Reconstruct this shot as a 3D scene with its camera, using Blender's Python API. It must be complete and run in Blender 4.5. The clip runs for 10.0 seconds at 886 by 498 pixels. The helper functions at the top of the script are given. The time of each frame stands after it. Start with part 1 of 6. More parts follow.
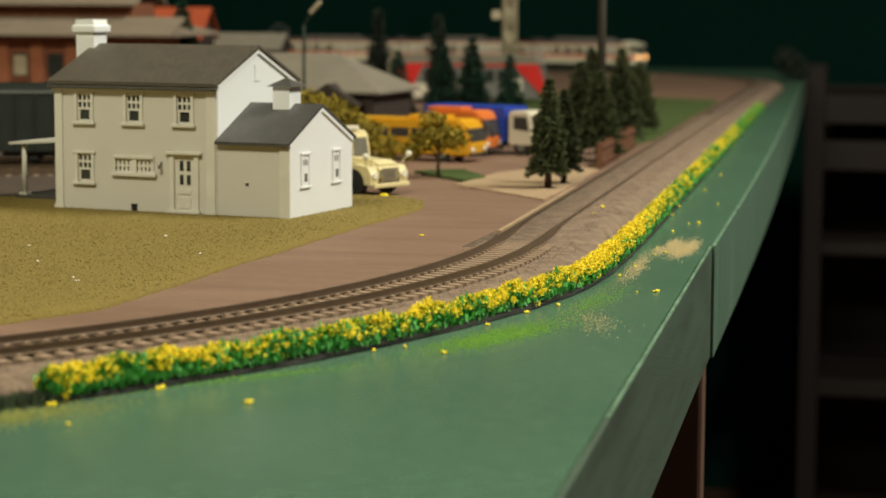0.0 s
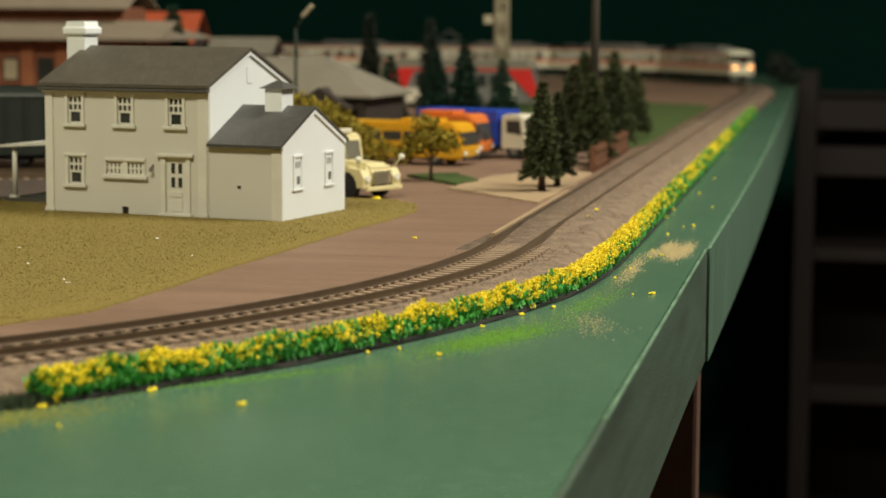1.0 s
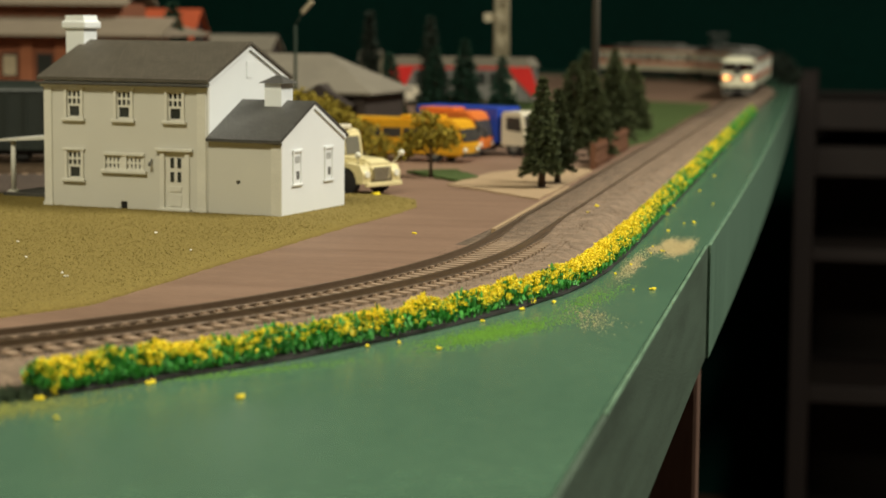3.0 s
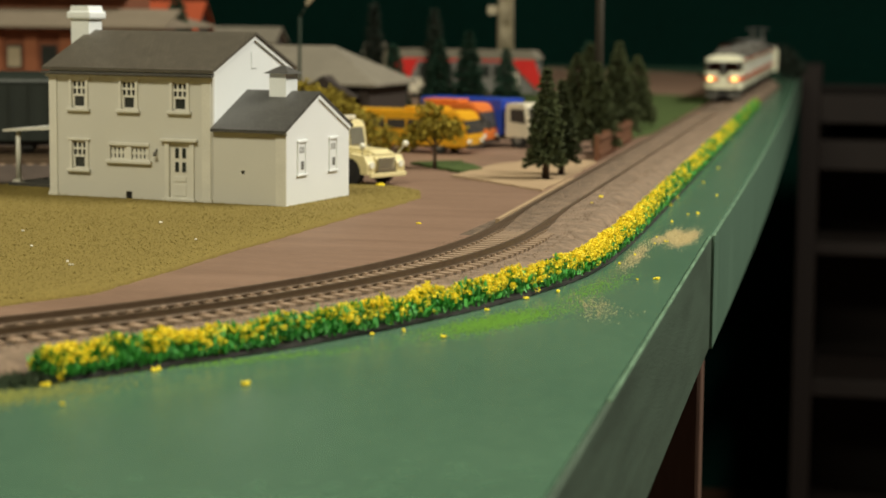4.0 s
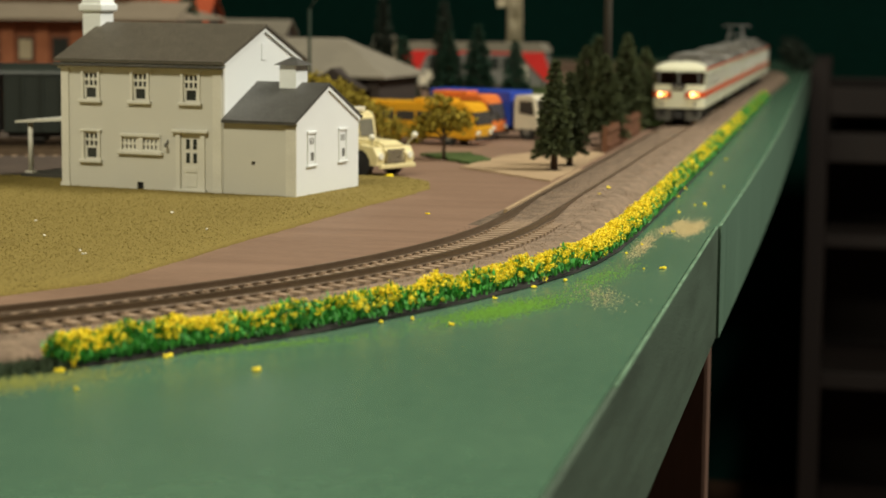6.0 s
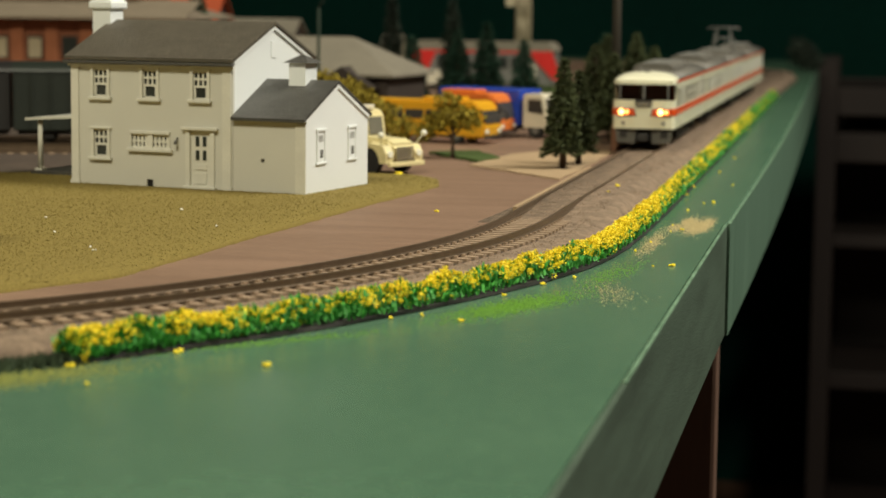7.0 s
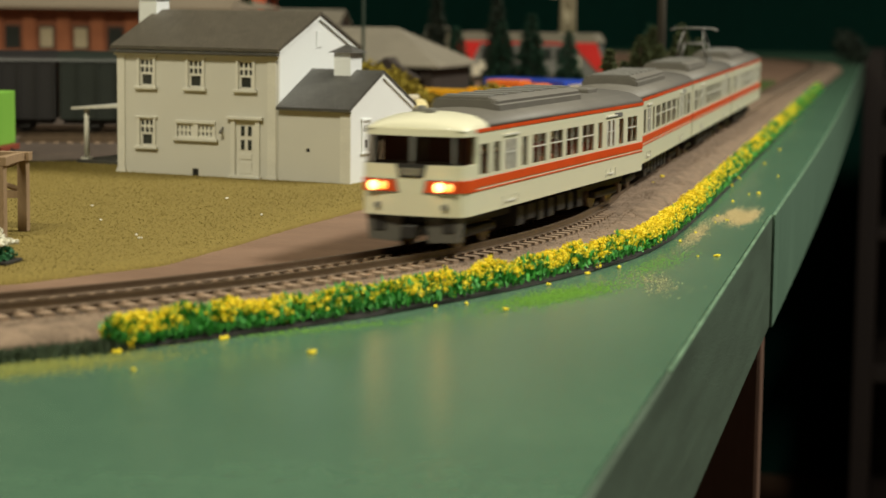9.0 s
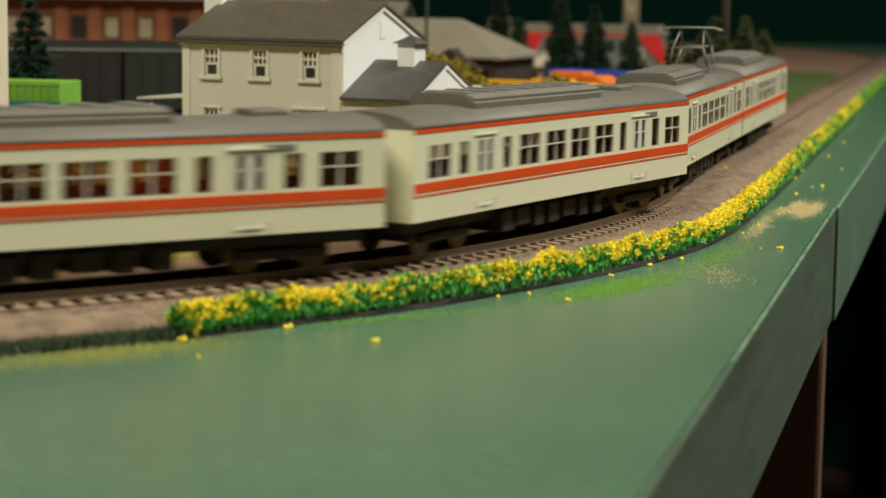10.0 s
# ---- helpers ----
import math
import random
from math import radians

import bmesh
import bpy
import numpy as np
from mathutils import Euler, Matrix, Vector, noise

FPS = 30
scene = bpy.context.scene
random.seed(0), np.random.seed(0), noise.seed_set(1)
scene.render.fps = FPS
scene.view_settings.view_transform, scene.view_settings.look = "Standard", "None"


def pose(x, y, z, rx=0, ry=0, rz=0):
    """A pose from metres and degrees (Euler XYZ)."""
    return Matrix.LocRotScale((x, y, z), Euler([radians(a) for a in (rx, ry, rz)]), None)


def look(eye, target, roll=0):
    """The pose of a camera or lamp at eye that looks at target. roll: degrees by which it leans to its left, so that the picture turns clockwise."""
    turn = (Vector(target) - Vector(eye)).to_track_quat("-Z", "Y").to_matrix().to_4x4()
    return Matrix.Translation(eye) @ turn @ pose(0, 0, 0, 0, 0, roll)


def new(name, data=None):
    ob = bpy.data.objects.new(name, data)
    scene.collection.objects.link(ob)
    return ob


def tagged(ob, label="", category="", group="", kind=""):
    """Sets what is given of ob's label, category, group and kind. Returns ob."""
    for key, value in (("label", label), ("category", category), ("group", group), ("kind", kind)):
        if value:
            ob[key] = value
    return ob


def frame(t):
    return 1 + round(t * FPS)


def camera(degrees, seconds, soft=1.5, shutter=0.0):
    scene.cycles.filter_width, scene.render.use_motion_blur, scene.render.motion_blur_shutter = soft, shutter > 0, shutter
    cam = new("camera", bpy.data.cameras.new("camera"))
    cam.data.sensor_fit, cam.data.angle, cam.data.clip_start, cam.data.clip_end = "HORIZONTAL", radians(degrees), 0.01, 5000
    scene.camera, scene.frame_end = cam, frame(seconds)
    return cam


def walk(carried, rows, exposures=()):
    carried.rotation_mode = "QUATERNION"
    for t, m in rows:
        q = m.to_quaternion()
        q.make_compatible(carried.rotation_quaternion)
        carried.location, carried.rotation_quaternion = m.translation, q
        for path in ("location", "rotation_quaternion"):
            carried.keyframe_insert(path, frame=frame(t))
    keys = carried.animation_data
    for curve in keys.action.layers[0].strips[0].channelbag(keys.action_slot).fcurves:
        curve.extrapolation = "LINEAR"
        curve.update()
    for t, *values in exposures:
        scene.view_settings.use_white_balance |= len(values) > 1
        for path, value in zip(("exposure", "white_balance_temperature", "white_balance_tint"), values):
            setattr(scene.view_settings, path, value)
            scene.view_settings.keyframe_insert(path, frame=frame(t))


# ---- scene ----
# camera and its way
cam = camera(24.12, 10.0, shutter=0.5)
cam.data.dof.use_dof = True
cam.data.dof.focus_distance = 0.76
cam.data.dof.aperture_fstop = 20.0
PATH = [
    (0, (0.0563, -0.0001, 0.1000), (-0.13504, 0.97462, -0.01571), 0.29),
    (0.5, (0.0555, 0.0026, 0.0988), (-0.13305, 0.97806, -0.01506), 0.26),
    (1, (0.0541, 0.0054, 0.0976), (-0.13300, 0.98128, -0.01478), 0.30),
    (1.5, (0.0538, 0.0070, 0.0970), (-0.13204, 0.98319, -0.01451), 0.35),
    (2, (0.0534, 0.0077, 0.0959), (-0.13226, 0.98399, -0.01550), 0.36),
    (2.5, (0.0532, 0.0082, 0.0959), (-0.13245, 0.98446, -0.01570), 0.43),
    (4, (0.0531, 0.0063, 0.0940), (-0.13485, 0.98170, -0.02128), 0.57),
    (4.5, (0.0536, 0.0031, 0.0941), (-0.13494, 0.97819, -0.02248), 0.55),
    (5, (0.0548, 0.0001, 0.0942), (-0.13504, 0.97489, -0.02332), 0.43),
    (5.5, (0.0549, -0.0003, 0.0941), (-0.13576, 0.97417, -0.02435), 0.49),
    (7, (0.0547, -0.0021, 0.0926), (-0.14148, 0.97124, -0.02600), 0.62),
    (7.5, (0.0545, -0.0022, 0.0930), (-0.14375, 0.97059, -0.02665), 0.61),
    (8, (0.0545, -0.0036, 0.0933), (-0.14896, 0.96815, -0.02668), 0.62),
    (8.5, (0.0545, -0.0033, 0.0924), (-0.15544, 0.96711, -0.02716), 0.62),
    (9, (0.0543, -0.0029, 0.0916), (-0.16200, 0.96567, -0.03086), 0.70),
    (9.5, (0.0542, -0.0034, 0.0916), (-0.17546, 0.96172, -0.03431), 0.78),
    (10, (0.0543, -0.0055, 0.0915), (-0.19045, 0.95579, -0.03538), 0.83),
]
walk(cam, [(t, look(eye, target, roll)) for t, eye, target, roll in PATH])

# light: one ceiling lamp inferred over the aisle, one added fill, a dim room
world = bpy.data.worlds.new("room_light")
scene.world = world
world.use_nodes = True
world.node_tree.nodes["Background"].inputs[0].default_value = (1.0, 0.86, 0.66, 1)
world.node_tree.nodes["Background"].inputs[1].default_value = 0.05


def area_lamp(name, eye, target, sx, sy, watts, colour):
    d = bpy.data.lights.new(name, "AREA")
    d.shape, d.size, d.size_y, d.energy, d.color = "RECTANGLE", sx, sy, watts, colour
    ob = new(name, d)
    ob.matrix_world = look(eye, target)
    return ob


area_lamp("unseen_overhead_lamp", (1.05, 1.15, 1.50), (-0.2, 1.1, 0), 0.9, 0.3, 55, (0.93, 0.90, 0.77))
# unseen fill, added behind the viewpoint to brighten the house's front walls
area_lamp("unseen_overhead_lamp", (-0.45, -0.55, 1.50), (-0.25, 1.0, 0), 0.9, 0.3, 34, (0.94, 0.89, 0.67))
scene.view_settings.exposure = 0.0


# ---- materials ----
def mat(name, c, rough=0.6, c2=None, scale=300.0, fine=2500.0, bump=0.2, metal=0.0, spec=0.5, rand=0.0, emit=None, strength=0.0, stretch=None, coat=0.0, amount=0.5, lo=0.32, hi=0.68):
    m = bpy.data.materials.new(name)
    m.use_nodes = True
    nt = m.node_tree
    b = nt.nodes["Principled BSDF"]
    b.inputs["Roughness"].default_value = rough
    b.inputs["Metallic"].default_value = metal
    b.inputs["Specular IOR Level"].default_value = spec
    b.inputs["Coat Weight"].default_value = coat
    if c2 is None:
        c2 = tuple(v * 0.82 for v in c)
    tc = nt.nodes.new("ShaderNodeTexCoord")
    src = tc.outputs["Object"]
    if stretch:
        mp = nt.nodes.new("ShaderNodeMapping")
        mp.inputs["Scale"].default_value = stretch
        nt.links.new(src, mp.inputs["Vector"])
        src = mp.outputs["Vector"]
    n1, n2 = nt.nodes.new("ShaderNodeTexNoise"), nt.nodes.new("ShaderNodeTexNoise")
    n1.inputs["Scale"].default_value, n2.inputs["Scale"].default_value = scale, fine
    n1.inputs["Detail"].default_value, n2.inputs["Detail"].default_value = 5, 3
    nt.links.new(src, n1.inputs["Vector"])
    nt.links.new(src, n2.inputs["Vector"])
    mul = nt.nodes.new("ShaderNodeMath")
    mul.operation = "MULTIPLY_ADD"
    mul.inputs[1].default_value = 0.5
    add = nt.nodes.new("ShaderNodeMath")
    add.operation = "MULTIPLY_ADD"
    add.inputs[1].default_value = amount
    nt.links.new(n2.outputs["Fac"], mul.inputs[0])
    mul.inputs[2].default_value = 0.0
    nt.links.new(n1.outputs["Fac"], add.inputs[0])
    nt.links.new(mul.outputs[0], add.inputs[2])
    ramp = nt.nodes.new("ShaderNodeValToRGB")
    ramp.color_ramp.elements[0].position, ramp.color_ramp.elements[1].position = lo, hi
    ramp.color_ramp.elements[0].color, ramp.color_ramp.elements[1].color = (*c2, 1), (*c, 1)
    nt.links.new(add.outputs[0], ramp.inputs[0])
    out = ramp.outputs[0]
    if rand:
        info = nt.nodes.new("ShaderNodeObjectInfo")
        geo = nt.nodes.new("ShaderNodeNewGeometry")
        sm = nt.nodes.new("ShaderNodeMath")
        sm.operation = "ADD"
        nt.links.new(info.outputs["Random"], sm.inputs[0])
        nt.links.new(geo.outputs["Random Per Island"], sm.inputs[1])
        mr = nt.nodes.new("ShaderNodeMapRange")
        mr.inputs["From Max"].default_value = 2.0
        mr.inputs["To Min"].default_value, mr.inputs["To Max"].default_value = 1 - rand, 1 + rand
        nt.links.new(sm.outputs[0], mr.inputs["Value"])
        hsv = nt.nodes.new("ShaderNodeHueSaturation")
        nt.links.new(mr.outputs[0], hsv.inputs["Value"])
        nt.links.new(out, hsv.inputs["Color"])
        out = hsv.outputs[0]
    nt.links.new(out, b.inputs["Base Color"])
    if bump:
        bp = nt.nodes.new("ShaderNodeBump")
        bp.inputs["Strength"].default_value = bump
        bp.inputs["Distance"].default_value = 0.0006
        nt.links.new(n2.outputs["Fac"], bp.inputs["Height"])
        nt.links.new(bp.outputs[0], b.inputs["Normal"])
    if emit:
        b.inputs["Emission Color"].default_value = (*emit, 1)
        b.inputs["Emission Strength"].default_value = strength
    return m


def glass_mat(name, tint, gloss=0.12):
    m = bpy.data.materials.new(name)
    m.use_nodes = True
    nt = m.node_tree
    nt.nodes.remove(nt.nodes["Principled BSDF"])
    a, g, mx = nt.nodes.new("ShaderNodeBsdfTransparent"), nt.nodes.new("ShaderNodeBsdfGlossy"), nt.nodes.new("ShaderNodeMixShader")
    a.inputs[0].default_value = (*tint, 1)
    g.inputs["Roughness"].default_value = 0.06
    mx.inputs[0].default_value = gloss
    nt.links.new(a.outputs[0], mx.inputs[1])
    nt.links.new(g.outputs[0], mx.inputs[2])
    nt.links.new(mx.outputs[0], nt.nodes["Material Output"].inputs[0])
    return m


M_TABLE = mat("green_table_paint", (0.084, 0.162, 0.102), 0.27, (0.067, 0.134, 0.086), 11, 160, 0.06, amount=0.5, lo=0.36, hi=0.64)
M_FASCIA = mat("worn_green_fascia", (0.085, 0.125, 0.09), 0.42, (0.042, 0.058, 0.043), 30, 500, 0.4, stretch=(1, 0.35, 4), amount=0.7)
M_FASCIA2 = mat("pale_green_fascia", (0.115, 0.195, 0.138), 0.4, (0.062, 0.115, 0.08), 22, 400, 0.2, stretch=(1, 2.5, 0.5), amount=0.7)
M_EDGE = mat("rubbed_green_edge", (0.20, 0.33, 0.22), 0.4, (0.085, 0.15, 0.095), 60, 500, 0.3, lo=0.42, hi=0.6)
M_DIRT = mat("brown_ground_paint", (0.225, 0.138, 0.092), 0.62, (0.165, 0.098, 0.063), 26, 700, 0.15, stretch=(0.35, 2.2, 1), lo=0.40, hi=0.60)
M_SAND = mat("sandy_ground", (0.39, 0.275, 0.16), 0.85, (0.29, 0.195, 0.11), 60, 1400, 0.4)
M_BALLAST = mat("tan_ballast", (0.265, 0.185, 0.125), 0.9, (0.13, 0.09, 0.06), 170, 1900, 0.9, lo=0.40, hi=0.60)
M_BED2 = mat("brown_roadbed", (0.27, 0.165, 0.105), 0.9, (0.17, 0.10, 0.062), 60, 1500, 0.6)
M_LAWN = mat("olive_grass_mat", (0.225, 0.168, 0.046), 0.95, (0.155, 0.116, 0.031), 1000, 1500, 0.5, spec=0.2, lo=0.40, hi=0.60)
M_FIBRE = mat("pale_grass_fibre", (0.265, 0.205, 0.064), 0.9, (0.165, 0.126, 0.035), 300, 1500, 0.3, rand=0.2, spec=0.2)
M_GRASS = mat("green_scatter_grass", (0.075, 0.115, 0.032), 0.95, (0.05, 0.07, 0.022), 300, 1500, 1.0, spec=0.2)
M_RAIL = mat("browned_rail", (0.15, 0.105, 0.068), 0.38, (0.10, 0.068, 0.044), 200, 2000, 0.1, metal=0.35)
M_SLEEPER = mat("brown_sleeper", (0.34, 0.24, 0.16), 0.8, (0.19, 0.13, 0.085), 500, 3000, 0.4, rand=0.2)
# front walls: same white plastic as the gable, with shade put into the colour
M_WALLH = mat("shaded_white_plastic_wall", (0.585, 0.57, 0.505), 0.5, (0.555, 0.54, 0.48), 60, 1800, 0.05)
M_TRIM = mat("cream_white_trim", (0.70, 0.68, 0.60), 0.45, None, 80, 2000, 0.03)
# lit copy of the wall white: the lamp's cool brightness is in the colour
M_GABLE = mat("lit_white_plastic_gable", (0.79, 0.81, 0.80), 0.45, (0.76, 0.78, 0.77), 50, 1500, 0.04)


def slated(m, wide, high):
    """Small staggered slates: joints slightly darker and recessed."""
    nt = m.node_tree
    b = nt.nodes["Principled BSDF"]
    tc, mp, br = nt.nodes.new("ShaderNodeTexCoord"), nt.nodes.new("ShaderNodeMapping"), nt.nodes.new("ShaderNodeTexBrick")
    mp.inputs["Rotation"].default_value = (math.radians(-90), 0, 0)
    nt.links.new(tc.outputs["Object"], mp.inputs["Vector"])
    nt.links.new(mp.outputs["Vector"], br.inputs["Vector"])
    br.inputs["Scale"].default_value = 1.0
    br.inputs["Brick Width"].default_value, br.inputs["Row Height"].default_value = wide, high
    br.inputs["Mortar Size"].default_value, br.inputs["Mortar Smooth"].default_value = 0.00013, 0.4
    br.inputs["Color1"].default_value, br.inputs["Color2"].default_value, br.inputs["Mortar"].default_value = (1, 1, 1, 1), (0.80, 0.80, 0.80, 1), (0.42, 0.42, 0.42, 1)
    mx = nt.nodes.new("ShaderNodeMixRGB")
    mx.blend_type = "MULTIPLY"
    mx.inputs[0].default_value = 1.0
    nt.links.new(b.inputs["Base Color"].links[0].from_socket, mx.inputs[1])
    nt.links.new(br.outputs["Color"], mx.inputs[2])
    nt.links.new(mx.outputs[0], b.inputs["Base Color"])


M_SLATE = mat("grey_slate_plastic", (0.125, 0.107, 0.080), 0.55, (0.092, 0.079, 0.059), 120, 1800, 0.25)
M_SLATE2 = mat("dark_slate_plastic", (0.094, 0.090, 0.080), 0.5, (0.064, 0.061, 0.055), 150, 1800, 0.25)
slated(M_SLATE, 0.0022, 0.00095)
slated(M_SLATE2, 0.0022, 0.00095)
M_BLACK = mat("black_void", (0.012, 0.012, 0.012), 0.5)
M_PANE = mat("dark_window_pane", (0.03, 0.035, 0.032), 0.15)
M_CREAM = mat("cream_train_paint", (0.70, 0.675, 0.50), 0.32, (0.68, 0.655, 0.485), 40, 900, 0.02, coat=0.2)
M_ORANGE = mat("orange_red_stripe", (0.68, 0.078, 0.012), 0.38, None, 60, 900, 0.0)
M_ROOF = mat("grey_train_roof", (0.14, 0.13, 0.108), 0.6, (0.11, 0.10, 0.085), 90, 1200, 0.15)
M_UNDER = mat("black_underframe", (0.02, 0.018, 0.016), 0.6)
M_GREYM = mat("grey_plastic", (0.17, 0.165, 0.15), 0.5)
M_TGLASS = glass_mat("train_window_glass", (0.85, 0.8, 0.72), 0.07)
M_DARKGLASS = glass_mat("dark_windscreen_glass", (0.55, 0.5, 0.45), 0.13)
M_SEAT = mat("red_brown_seats", (0.46, 0.15, 0.06), 0.7)
M_FLOORC = mat("brown_car_floor", (0.28, 0.17, 0.10), 0.8)
M_LAMP = mat("glowing_headlamp", (0.9, 0.7, 0.4), 0.3, emit=(1.0, 0.30, 0.04), strength=2.8)
M_LAMPC = mat("glowing_headlamp_core", (1, 0.8, 0.5), 0.3, emit=(1.0, 0.52, 0.14), strength=6.5)
M_LEG = mat("brown_table_leg", (0.11, 0.056, 0.034), 0.8, (0.075, 0.037, 0.022), 20, 300, 0.2, stretch=(1, 1, 0.2))
M_SKIRT = mat("dusty_grey_skirt", (0.115, 0.108, 0.092), 0.6, (0.085, 0.08, 0.068), 200, 1800, 0.1)
M_GLOW = mat("orange_car_lamp", (0.9, 0.4, 0.1), 0.4, emit=(1.0, 0.16, 0.015), strength=1.3)
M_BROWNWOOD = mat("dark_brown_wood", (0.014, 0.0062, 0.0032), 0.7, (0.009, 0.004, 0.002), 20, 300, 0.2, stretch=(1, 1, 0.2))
M_ROOMWALL = mat("dark_green_wall", (0.0016, 0.027, 0.0195), 0.9, (0.0010, 0.018, 0.013), 3, 60, 0.1, spec=0.1)
M_ROOMDARK = mat("dim_room_wall", (0.10, 0.056, 0.034), 0.9, None, 3, 60, 0.1, spec=0.1)
M_CEIL = mat("dim_ceiling", (0.25, 0.22, 0.18), 0.9, None, 3, 60, 0.1)
M_BLADE = mat("green_foam_leaf", (0.10, 0.50, 0.065), 0.6, (0.045, 0.29, 0.045), 300, 1500, 0.2, rand=0.45)
M_BLOOM = mat("yellow_foam_blossom", (0.93, 0.77, 0.025), 0.7, (0.80, 0.60, 0.012), 500, 2500, 0.3, rand=0.25)
# dark brown that stands for the shade in the gaps between sleepers
M_GAP_SHADE = mat("painted_gap_shade", (0.085, 0.056, 0.037), 0.8, (0.05, 0.033, 0.022), 400, 2500, 0.3)
M_CHROME = mat("dull_chrome", (0.6, 0.58, 0.5), 0.25, metal=0.8)
M_STRIP = mat("black_hedge_strip", (0.018, 0.016, 0.012), 0.8, None, 300, 2000, 0.4)


# ---- building helpers ----
def mesh_of(name, bm, material):
    me = bpy.data.meshes.new(name)
    bm.normal_update()
    bm.to_mesh(me)
    bm.free()
    for mm in (material if isinstance(material, (list, tuple)) else [material]):
        me.materials.append(mm)
    return me


def part(name, bm, material, parent, label=""):
    ob = new(name, mesh_of(name, bm, material))
    ob.parent = parent
    return tagged(ob, label)


def solo(name, bm, material, label, category, m=None, kind="", group=""):
    ob = new(name, mesh_of(name, bm, material))
    if m is not None:
        ob.matrix_basis = m
    return tagged(ob, label, category, group, kind)


def thing(name, m, label, category, group="", kind=""):
    ob = new(name)
    ob.empty_display_size = 0.01
    ob.matrix_basis = m
    return tagged(ob, label, category, group, kind)


def box(bm, x0, x1, y0, y1, z0, z1, bev=0.0, mi=0):
    r = bmesh.ops.create_cube(bm, size=1.0, matrix=Matrix.LocRotScale(((x0 + x1) / 2, (y0 + y1) / 2, (z0 + z1) / 2), None, (abs(x1 - x0), abs(y1 - y0), abs(z1 - z0))))
    if mi:
        for f in {f for v in r["verts"] for f in v.link_faces}:
            f.material_index = mi
    if bev:
        bmesh.ops.bevel(bm, geom=list({e for v in r["verts"] for e in v.link_edges}), offset=bev, segments=2, affect="EDGES", profile=0.5)
    return bm


def bx(*a, **k):
    return box(bmesh.new(), *a, **k)


def prism(bm, pts, axis, a0, a1, mi=0):
    """A polygon of (u, v) pushed along an axis: 'x' takes (y, z), 'y' takes (x, z), 'z' takes (x, y)."""
    def at(u, v, a):
        return {"x": (a, u, v), "y": (u, a, v), "z": (u, v, a)}[axis]
    lo = [bm.verts.new(at(u, v, a0)) for u, v in pts]
    hi = [bm.verts.new(at(u, v, a1)) for u, v in pts]
    n = len(pts)
    fs = [bm.faces.new(lo), bm.faces.new(hi)]
    for i in range(n):
        fs.append(bm.faces.new((lo[i], lo[(i + 1) % n], hi[(i + 1) % n], hi[i])))
    for f in fs:
        f.material_index = mi
    bmesh.ops.recalc_face_normals(bm, faces=fs)
    return bm


def cyl(bm, p0, p1, r0, r1=None, seg=12, mi=0):
    p0, p1 = Vector(p0), Vector(p1)
    d = p1 - p0
    m = Matrix.Translation((p0 + p1) / 2) @ d.to_track_quat("Z", "Y").to_matrix().to_4x4()
    r = bmesh.ops.create_cone(bm, cap_ends=True, segments=seg, radius1=r0, radius2=r0 if r1 is None else r1, depth=d.length, matrix=m)
    for f in {f for v in r["verts"] for f in v.link_faces}:
        f.material_index = mi
        f.smooth = len(f.verts) == 4
    return bm


def soup(verts, faces, smooth=False):
    me = bmesh.new()
    vs = [me.verts.new(v) for v in verts]
    for f in faces:
        g = me.faces.new([vs[i] for i in f])
        g.smooth = smooth
    return me


def sheet(name, verts, faces, material, label, category, kind=""):
    me = bpy.data.meshes.new(name)
    me.from_pydata(verts, [], faces)
    me.materials.append(material)
    me.update()
    return tagged(new(name, me), label, category, "", kind)


# ---- plan of the track: s runs back along the rails from where the near curve begins ----
RC, S_FAR, TH = 0.46, 1.80, math.atan(0.0112)
P0 = Vector((-0.0733, 0.80))
DIR = Vector((math.sin(TH), math.cos(TH)))
LEFT = Vector((-math.cos(TH), math.sin(TH)))
P1 = P0 + DIR * S_FAR
ARC = RC * (math.pi / 2 - TH) + RC * 2 * TH
RAIL_Z = 0.009


def track(s):
    """Centre of the track and its heading (towards growing s)."""
    if s < 0:
        phi = -TH + s / RC
        c = P0 + LEFT * RC
    elif s <= S_FAR:
        return P0 + DIR * s, DIR.copy()
    elif s <= S_FAR + ARC:
        phi = -TH + (s - S_FAR) / RC
        c = P1 + LEFT * RC
    else:
        phi = -TH + ARC / RC
        c = P1 + LEFT * RC
        e = c + RC * Vector((math.cos(phi), math.sin(phi)))
        h = Vector((-math.sin(phi), math.cos(phi)))
        return e + h * (s - S_FAR - ARC), h
    return c + RC * Vector((math.cos(phi), math.sin(phi))), Vector((-math.sin(phi), math.cos(phi)))


def beside(s, off):
    """A point off metres to the right of the track as one looks along growing s."""
    p, h = track(s)
    return p + Vector((h.y, -h.x)) * off


def loft(profile, s0, s1, step, jitter=None):
    """Verts and faces of a profile [(offset, z)] swept along the track."""
    n = max(2, int((s1 - s0) / step))
    vs, fs, k = [], [], len(profile)
    for i in range(n + 1):
        s = s0 + (s1 - s0) * i / n
        for j, (o, z) in enumerate(profile):
            do, dz = jitter(s, j) if jitter else (0, 0)
            p = beside(s, o + do)
            vs.append((p.x, p.y, z + dz))
    for i in range(n):
        for j in range(k):
            a, b = i * k + j, i * k + (j + 1) % k
            fs.append((a, b, b + k, a + k))
    fs.append(tuple(range(k)))
    fs.append(tuple(n * k + j for j in reversed(range(k))))
    return vs, fs


